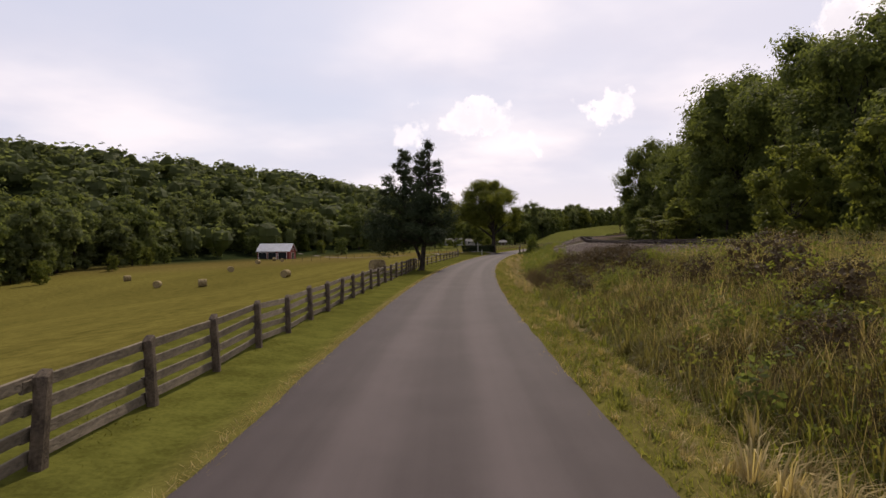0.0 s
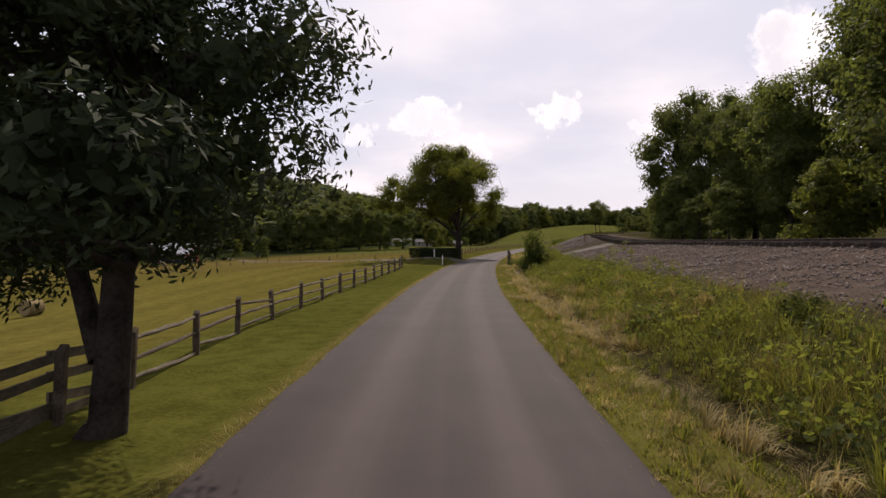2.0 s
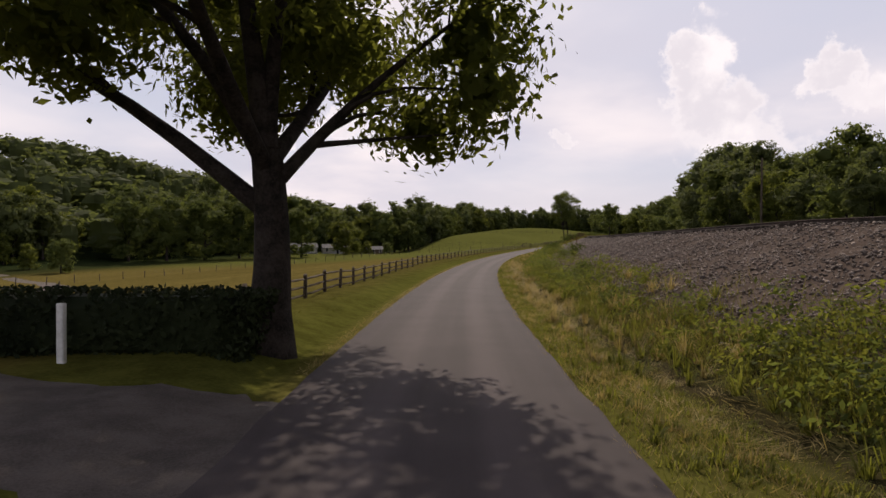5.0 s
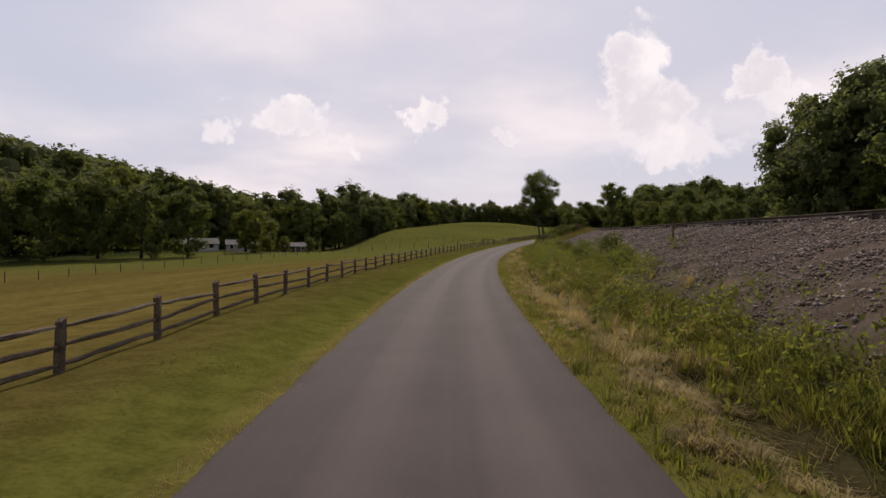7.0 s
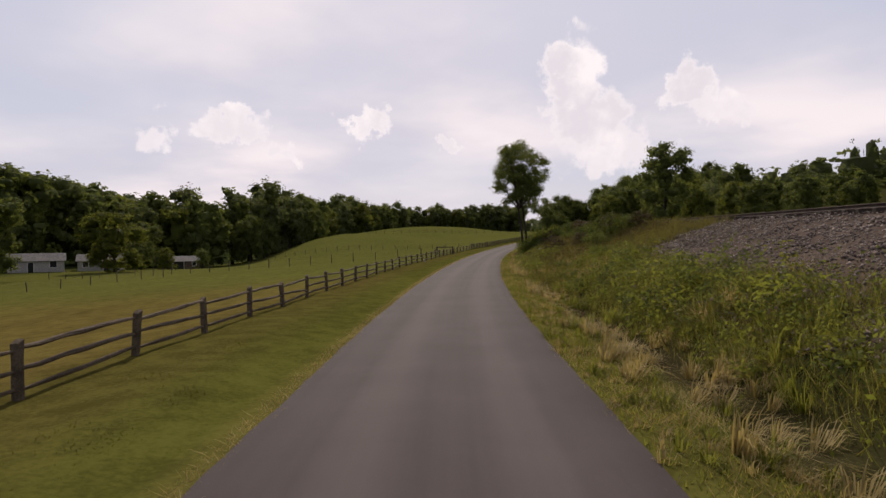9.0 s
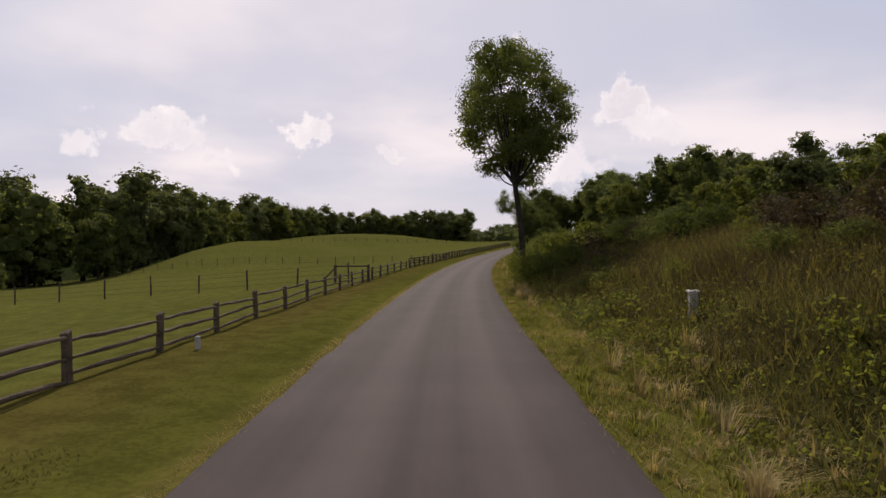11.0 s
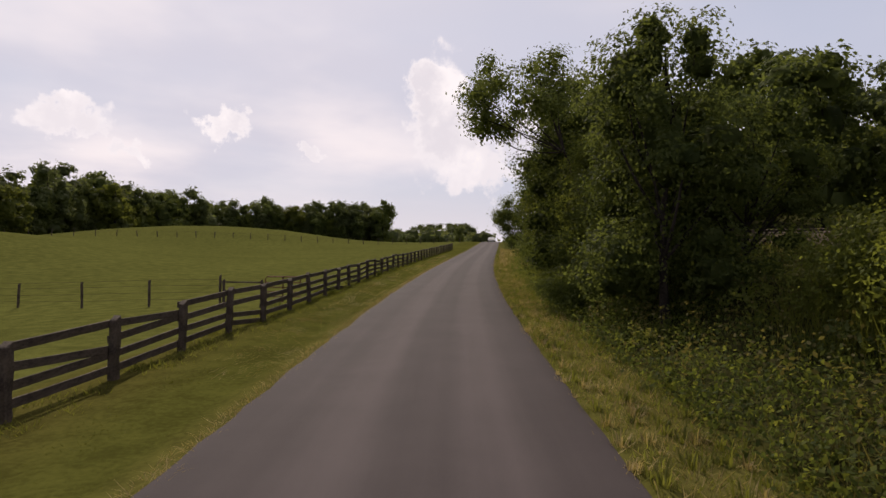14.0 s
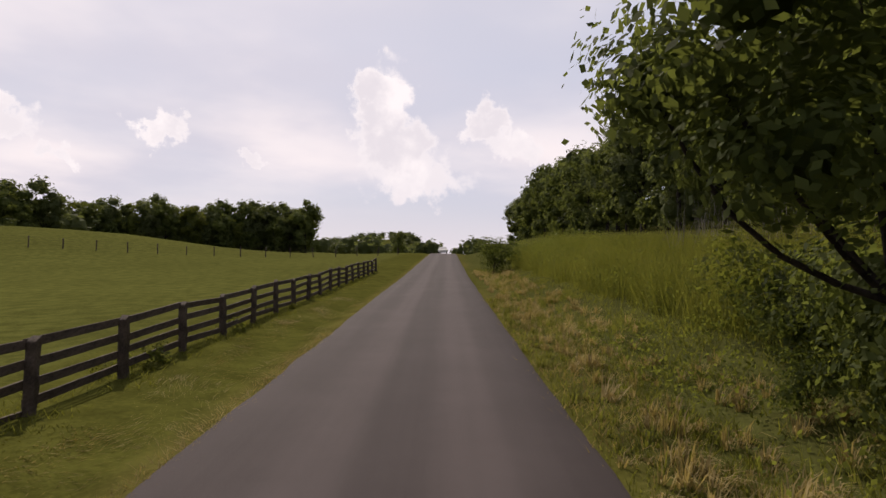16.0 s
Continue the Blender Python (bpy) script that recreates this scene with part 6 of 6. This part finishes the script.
car(500, -0.3)
plant(275, 556, 8, 2, "lone leafy tree on the far skyline", "field trees")

# ---- grass, weeds and stones ----


def blades(name, S, D, h, w, mat, label, seed, lean=0.35, category="grass", lodged=False):
    """Single blades standing on the ground at road coordinates S, D."""
    r = np.random.default_rng(seed)
    n = len(S)
    x, y = plan(S, D)
    z = ground(S, D) - 0.02
    B = np.stack([x, y, z], 1)
    a = r.uniform(0, 2 * np.pi, n)
    H = h * r.uniform(0.5, 1.3, n)
    W = w * r.uniform(0.6, 1.4, n)
    side = np.stack([np.cos(a), np.sin(a), np.zeros(n)], 1) * W[:, None] / 2
    b = r.uniform(0, 2 * np.pi, n)
    if lodged:
        b = 2.2 * np.sin(S * 0.9 + 1.3 * D) + 1.7 * np.sin(S * 0.37) + r.normal(0, 0.35, n)
    tip = np.stack([np.cos(b), np.sin(b), np.zeros(n)], 1) * (H * lean * r.uniform(0.2, 1.5, n))[:, None]
    up = np.array([0, 0, 1.0])
    top = B + tip + up * H[:, None] * (1 - 0.25 * lean)
    V = np.stack([B - side, B + side, top], 1).reshape(-1, 3)
    F = np.arange(3 * n).reshape(-1, 3)
    me = mesh_of(name, V, F, mat)
    return tagged(new(name, me), label, category, kind="stuff")


def scatter(n, s0, s1, d0, d1, seed, clump=0.0, keep=None, bare=True):
    d0, d1 = min(d0, d1), max(d0, d1)
    r = np.random.default_rng(seed)
    if clump:
        m = max(n // 40, 1)
        cs, cd = r.uniform(s0, s1, m), r.uniform(d0, d1, m)
        k = r.integers(0, m, n)
        S, D = cs[k] + r.normal(0, clump, n), cd[k] + r.normal(0, clump, n)
    else:
        S, D = r.uniform(s0, s1, n), r.uniform(d0, d1, n)
    ok = (D > d0 - 0.1) & (D < d1 + 0.3) if d0 > 0 else np.ones(n, bool)
    mid = np.interp(D, [2, 4, 6.5, 9.5, 13, 17], [109.1, 109.5, 110.3, 112, 113.2, 113.8])
    lane = (np.abs(S - mid) < np.where(D < 3, 0.5, 1.35)) & (D > 1.5)
    drive = (S > 107) & (S < 123) & (D < -1.5)
    pit = ((S - 98.0) / 2.4) ** 2 + ((D - 5.9) / 1.75) ** 2 < 1
    ok &= ~lane & ~drive & ~pit
    if bare:
        ok &= ~((S > 124) & (S < 184) & (D > 6.4) & (r.uniform(0, 1, len(S)) > 0.10))
    if keep is not None:
        ok &= keep(S, D)
    return S[ok], D[ok]


S, D = scatter(170000, 0, 400, 2.2, 4.4, 1)
blades("verge_grass", S, D, 0.12, 0.022, M_GRASS, "rough green grass on the verge", 2, 0.6)
S, D = scatter(64000, 0, 400, 2.13, 3.7, 3, 0.3)
blades("dry_grass", S, D, 0.18, 0.014, M_STRAW, "bleached dry grass along the road edge", 4, 0.9)
S, D = scatter(52000, 0, 300, 3.3, 4.7, 33, 0.28)
blades("lodged_straw", S, D, 0.26, 0.013, M_STRAW, "matted bleached straw hanging into the ditch", 34, 2.0, lodged=True)
S, D = scatter(26000, 30, 250, 5.2, 7.5, 35, 0.45, lambda s, d: np.sin(s * 0.33) + np.sin(s * 0.127 + 1) > 0.5)
blades("fallen_grass", S, D, 0.34, 0.013, M_STRAW, "fallen heaps of dry grass on the bank", 36, 1.8, lodged=True)
S, D = scatter(86000, 41, 250, 4.8, 8.4, 5, 0.35)
blades("bank_weeds", S, D, 0.42, 0.020, M_OLIVE, "tall olive-green weeds on the bank", 6, 0.6)
S, D = scatter(57000, 42, 250, 5.0, 8.2, 45, 0.30)
blades("bank_grass_tufts", S, D, 0.5, 0.018, M_GRASS, "bright green tufts of grass on the bank", 46, 0.6)
S, D = scatter(12000, 0, 250, 4.6, 8.6, 7, 0.5)
blades("seeding_grass", S, D, 0.65, 0.010, M_STRAW, "tall straw-coloured seeding grass on the bank", 8, 0.5)
S, D = scatter(24000, -2, 31, 4.2, 14.0, 19, 0.7)
blades("green_weeds", S, D, 0.6, 0.020, M_GRASS, "bright green weeds among the olive ones", 20, 0.5)
S, D = scatter(12000, -2, 32, 4.2, 16.0, 29, 0.6)
blades("seed_stalks", S, D, 0.95, 0.012, M_STRAW, "pale seed stalks standing over the weeds", 30, 0.4)
S, D = scatter(26000, -2, 44, 4.6, 10.0, 99, 0.45, lambda s, d: np.sin(s * 0.55 + 0.6 * d) + np.sin(s * 0.23 - d * 0.5 + 1) > 0.2)
blades("brown_weeds", S, D, 0.85, 0.022, M_BROWN, "dead brown stalks among the weeds", 100, 0.4)
S, D = scatter(30000, 31, 43, 4.4, 10.0, 199, 0.5)
blades("brown_thicket", S, D, 0.95, 0.022, M_BROWN, "tall dead brown weeds between the ditch and the ballast", 200, 0.45)
S, D = scatter(12000, 29, 43, 4.6, 10.0, 201, 0.6)
blades("olive_weeds", S, D, 0.8, 0.020, M_OLIVE, "olive stalks among the dead brown weeds", 202, 0.5)
S, D = scatter(48000, -2, 31, 4.2, 16.0, 9, 0.5)
blades("tall_weeds", S, D, 0.55, 0.018, M_OLIVE, "waist-high weeds covering the bank", 10, 0.9)
S, D = scatter(76000, 235, 332, 4.0, 13.0, 11, 0.5)
S2, D2 = scatter(26000, 240, 320, 5.0, 12.0, 101, 0.5)
blades("brown_weeds", S2, D2, 0.7, 0.024, M_BROWN, "dead brown stalks on the railway bank", 102, 0.4)
blades("dark_weeds", S, D, 0.55, 0.026, M_OLIVE, "dense brown-green weeds on the railway bank", 12, 0.6)
S, D = scatter(50000, 345, 430, 3.2, 12.0, 13, 0.4)
blades("bank_grass", S, D, 0.3, 0.024, M_GRASS, "lush grass below the roadside thicket", 14, 0.6)
S, D = scatter(60000, 384, 436, 6.6, 12.0, 91, 0.5)
blades("tall_brush", S, D, 1.35, 0.020, M_GRASS, "tall soft green brush below the bank trees", 92, 0.35)
S, D = scatter(300, 373, 408, 10.4, 15.5, 191, 0.9)
blades("dead_stems", S, D, 2.9, 0.035, M_DEADWOOD, "bare grey stems of dead brush on the bank", 192, 0.3, "brush")
S, D = scatter(17000, 308, 338, 6.4, 10.0, 93, 0.45)
blades("tall_brush", S, D, 1.1, 0.022, M_GRASS, "tall soft green brush on the bank", 94, 0.3)
S, D = scatter(100000, -2, 390, -2.35, -5.0, 15)
blades("mown_grass", S, D, 0.045, 0.018, M_LAWN, "short mown grass of the verge", 16, 1.2)
S, D = scatter(40000, -2, 390, -2.28, -2.6, 95)
blades("edge_grass", S, D, 0.12, 0.012, M_STRAW, "pale grass fringing the asphalt", 96, 1.2)
S, D = scatter(16000, -2, 390, -2.6, -5.4, 97, 0.2)
blades("lawn_tufts", S, D, 0.06, 0.016, M_LAWN, "darker tufts in the mown verge", 98, 0.9)
S, D = scatter(20000, 300, 415, -0.5, 0.5, 17, 0.2)
D = D + fence_d(S)
blades("fence_weeds", S, D, 0.15, 0.018, M_GRASS, "longer grass and weeds along the dark fence", 18, 0.8)
S, D = scatter(22000, 335, 400, -2.5, -4.0, 37, 0.25)
blades("cut_grass", S, D, 0.10, 0.012, M_STRAW, "pale cut grass lying on the verge", 38, 2.0, lodged=True)


def tussocks(name, S, D, blades_each, length, width, mat, label, seed, flow=0.0, bend=(0.25, 1.0)):
    """Arching blades in tufts; flow leans the tufts towards the road's right-hand ditch."""
    r = np.random.default_rng(seed)
    m, k = len(S), blades_each
    x, y = plan(S, D)
    C = np.stack([x, y, ground(S, D) - 0.02], 1)[:, None, :]
    big = r.uniform(0.55, 1.35, (m, 1, 1))
    a = r.uniform(0, 2 * np.pi, (m, k, 1))
    h = np.radians(np.interp(S, R_S, R_H))[:, None, None]
    o = np.concatenate([np.cos(a), np.sin(a), np.zeros_like(a)], 2)
    o = o + flow * np.concatenate([np.cos(h), -np.sin(h), np.zeros_like(h)], 2) + r.normal(0, 0.35, (m, 1, 3)) * np.array([1, 1, 0])
    L = length * big * r.uniform(0.5, 1.25, (m, k, 1))
    arch = r.uniform(bend[0], bend[1], (m, k, 1))
    base = C + o * 0.10 * big * r.uniform(0, 1, (m, k, 1))
    up = np.array([0, 0, 1.0])
    p1 = base + up * L * (0.55 - 0.2 * arch) + o * L * 0.22 * arch
    p2 = p1 + up * L * (0.42 - 0.62 * arch) + o * L * 0.45 * arch
    s = np.concatenate([-o[..., 1:2], o[..., 0:1], np.zeros_like(a)], 2)
    s = s / (np.linalg.norm(s, axis=2, keepdims=True) + 1e-6) * width / 2 * r.uniform(0.6, 1.5, (m, k, 1))
    V = np.stack([base - s, base + s, p1 + s * 0.8, p1 - s * 0.8, p2], 2).reshape(-1, 3)
    i = 5 * np.arange(m * k)[:, None]
    F = np.concatenate([i + np.array([[0, 1, 2]]), i + np.array([[0, 2, 3]]), i + np.array([[3, 2, 4]])])
    tagged(new(name, mesh_of(name, V, F, mat)), label, "grass", kind="stuff")


STRAW_SPOTS = [(86.6, 5.6, 1.5), (83.0, 3.9, 1.2), (90.5, 4.2, 1.0), (64, 5.4, 1.4), (70, 4.6, 1.0), (176, 5.2, 1.5), (181, 4.4, 1.2), (190.5, 5.6, 1.7), (163.5, 4.2, 1.2), (168, 3.9, 1.0), (172.5, 4.4, 1.2), (322, 4.4, 1.0), (318, 4.9, 0.9), (304, 4.6, 0.9)]
S, D = scatter(1860, 0, 326, 2.9, 5.2, 81, 0.0, lambda s, d: np.sin(s * 0.41) + np.sin(s * 0.173 + 2) + 0.8 * np.sin(d * 3 + s) > -0.2)
tussocks("straw_tussocks", S, D, 44, 0.6, 0.016, M_STRAW, "bleached straw tussocks sagging into the ditch", 82, 0.7)
S, D = scatter(3600, 0, 400, 2.25, 4.3, 281)
tussocks("verge_tufts", S, D, 26, 0.26, 0.016, M_GRASS, "rough green tufts along the road edge", 282, 0.2)
S, D = scatter(2400, 0, 400, 2.15, 4.2, 283, 0.0, lambda s, d: np.sin(s * 0.37) + np.sin(s * 0.16 + d * 2) > -0.5)
tussocks("verge_straw_tufts", S, D, 26, 0.24, 0.013, M_STRAW, "bleached tufts along the road edge", 284, 0.3)
S, D = scatter(620, 30, 250, 4.6, 7.4, 83, 0.0, lambda s, d: np.sin(s * 0.29 + 1) + np.sin(s * 0.11) > 0.1)
tussocks("bank_straw", S, D, 46, 0.75, 0.016, M_STRAW, "dry straw tussocks on the bank", 84, -0.3)
S, D = scatter(500, 0, 328, 3.2, 7.2, 85)
tussocks("green_tussocks", S, D, 46, 0.55, 0.017, M_GRASS, "arching green grass tussocks", 86, 0.2)
S, D = scatter(420, 372, 425, 2.7, 5.6, 89)
tussocks("verge_straw", S, D, 44, 0.45, 0.014, M_STRAW, "dry grass tufts on the weedy verge", 90, 0.2)
S, D = scatter(1320, -2, 31, 4.0, 12.0, 187)
tussocks("weed_tussocks", S, D, 40, 0.85, 0.020, M_OLIVE, "arching olive grass over the bank", 188, -0.2)
S, D = scatter(720, -2, 31, 3.6, 10.0, 189, 0.0, lambda s, d: np.sin(s * 0.5 + d) + np.sin(s * 0.21 + 2) > -0.3)
tussocks("bright_tussocks", S, D, 40, 0.75, 0.022, M_GRASS, "bright green arching grass on the bank", 190, -0.1)
S, D = scatter(690, 42, 240, 4.4, 7.6, 193)
tussocks("bank_tussocks", S, D, 50, 0.7, 0.016, M_GRASS, "lush arching grass on the bank", 194, -0.2)
S, D = scatter(300, 0, 32, 4.6, 13.0, 87)
tussocks("tall_straw", S, D, 40, 1.0, 0.014, M_STRAW, "tall dry grass among the weeds", 88, 0.0)


def straw_heaps(spots):
    """Flattened heaps of dry grass: long blades combed outwards over low mounds."""
    r = np.random.default_rng(201)
    S, D = [], []
    for s, d, size in spots:
        n = int(46 * size)
        S.append(s + r.normal(0, 0.42 * size, n))
        D.append(d + r.normal(0, 0.34 * size, n))
    tussocks("straw_heaps", np.concatenate(S), np.concatenate(D), 40, 0.36, 0.017, M_STRAW, "heaps of flattened bleached grass on the bank", 202, 0.0, (0.75, 1.1))


for k in range(15):
    STRAW_SPOTS += [(61 + 3.0 * k, 3.7 + 0.5 * math.sin(k * 1.7), 0.75 + 0.3 * math.sin(k * 2.3)), (149 + 3.2 * k, 3.6 + 0.45 * math.sin(k * 2.1), 0.8 + 0.3 * math.sin(k * 1.3))]
straw_heaps(STRAW_SPOTS)


def broad_weeds(n, s0, s1, d0, d1, h, leaf, mat, seed, label, spread=0.22):
    r = np.random.default_rng(seed)
    S, D = scatter(n // 30, s0, s1, d0, d1, seed)
    x, y = plan(S, D)
    C = np.stack([x, y, ground(S, D)], 1)
    hh = h * r.uniform(0.4, 1.2, (len(S), 1, 1))
    P = C[:, None, :] + r.normal(0, spread, (len(S), 30, 3)) * np.array([1, 1, 0]) + np.array([0, 0, 1.0]) * r.uniform(0.1, 1.0, (len(S), 30, 1)) * hh
    v, f = leaf_quads(P.reshape(-1, 3), leaf, r, 0.6, 0.5)
    tagged(new("broadleaf_weeds", mesh_of("broadleaf_weeds", v, f, mat)), label, "weeds", kind="stuff")


broad_weeds(29000, 42, 235, 5.0, 8.2, 0.7, 0.075, M_LEAF_LIGHT, 51, "broad-leaved green weeds on the bank", 0.3)
broad_weeds(40000, 235, 345, 3.8, 12.5, 0.8, 0.09, M_OLIVE, 52, "dense brown-green bramble leaves on the bank")
broad_weeds(46000, 308, 338, 6.4, 10.0, 1.6, 0.085, M_LEAF_LIGHT, 58, "soft leafy brush on the bank", 0.32)
broad_weeds(26000, 369, 384, 6.4, 10.5, 2.3, 0.085, M_LEAF_LIGHT, 59, "leafy tops of the brush behind the verge", 0.35)
broad_weeds(60000, 384, 436, 6.6, 11.5, 1.7, 0.085, M_LEAF_LIGHT, 57, "leafy tops of the tall brush", 0.35)
broad_weeds(22000, 322, 354, 3.7, 6.8, 0.55, 0.085, M_LEAF_THICK, 60, "dark broad leaves under the edge of the thicket", 0.3)
broad_weeds(40000, 240, 390, 3.6, 6.6, 0.5, 0.08, M_LEAF_LIGHT, 53, "low green leaves along the ditch")
broad_weeds(15000, 0, 31, 4.5, 14, 0.9, 0.085, M_LEAF_LIGHT, 55, "light green leafy weeds on the bank")
broad_weeds(26000, 120, 236, 5.6, 8.4, 0.8, 0.085, M_LEAF, 56, "green leafy weeds at the foot of the ballast")
broad_weeds(25000, 0, 31, 4.5, 16, 0.85, 0.075, M_OLIVE, 54, "leafy weeds over the bank")


def stones():
    """Loose railway ballast."""
    r = np.random.default_rng(61)
    S1, D1 = scatter(16000, 30, 112, 8.6, 15.5, 62, bare=False)
    S2, D2 = scatter(56000, 118, 238, 5.9, 13.4, 63, bare=False)
    S, D = np.concatenate([S1, S2]), np.concatenate([D1, D2])
    x, y = plan(S, D)
    C = np.stack([x, y, ground(S, D) + 0.01], 1)
    n = len(C)
    octa = np.array([(1, 0, 0), (0, 1, 0), (-1, 0, 0), (0, -1, 0), (0, 0, 1), (0, 0, -1)], float)
    size = (0.030 + 0.05 * r.uniform(0, 1, (n, 1, 1)) ** 3) * 1.1
    V = octa[None] * size * r.uniform(0.6, 1.3, (n, 6, 1)) + r.normal(0, 0.25, (n, 6, 3)) * size
    V = (V * np.array([1, 1, 0.75]) + C[:, None]).reshape(-1, 3)
    F = np.array([(0, 1, 4), (1, 2, 4), (2, 3, 4), (3, 0, 4), (1, 0, 5), (2, 1, 5), (3, 2, 5), (0, 3, 5)])
    F = (F[None] + 6 * np.arange(n)[:, None, None]).reshape(-1, 3)
    tagged(new("ballast", mesh_of("ballast", V, F, M_STONE)), "loose grey-brown railway ballast stones", "stones", kind="stuff")


stones()
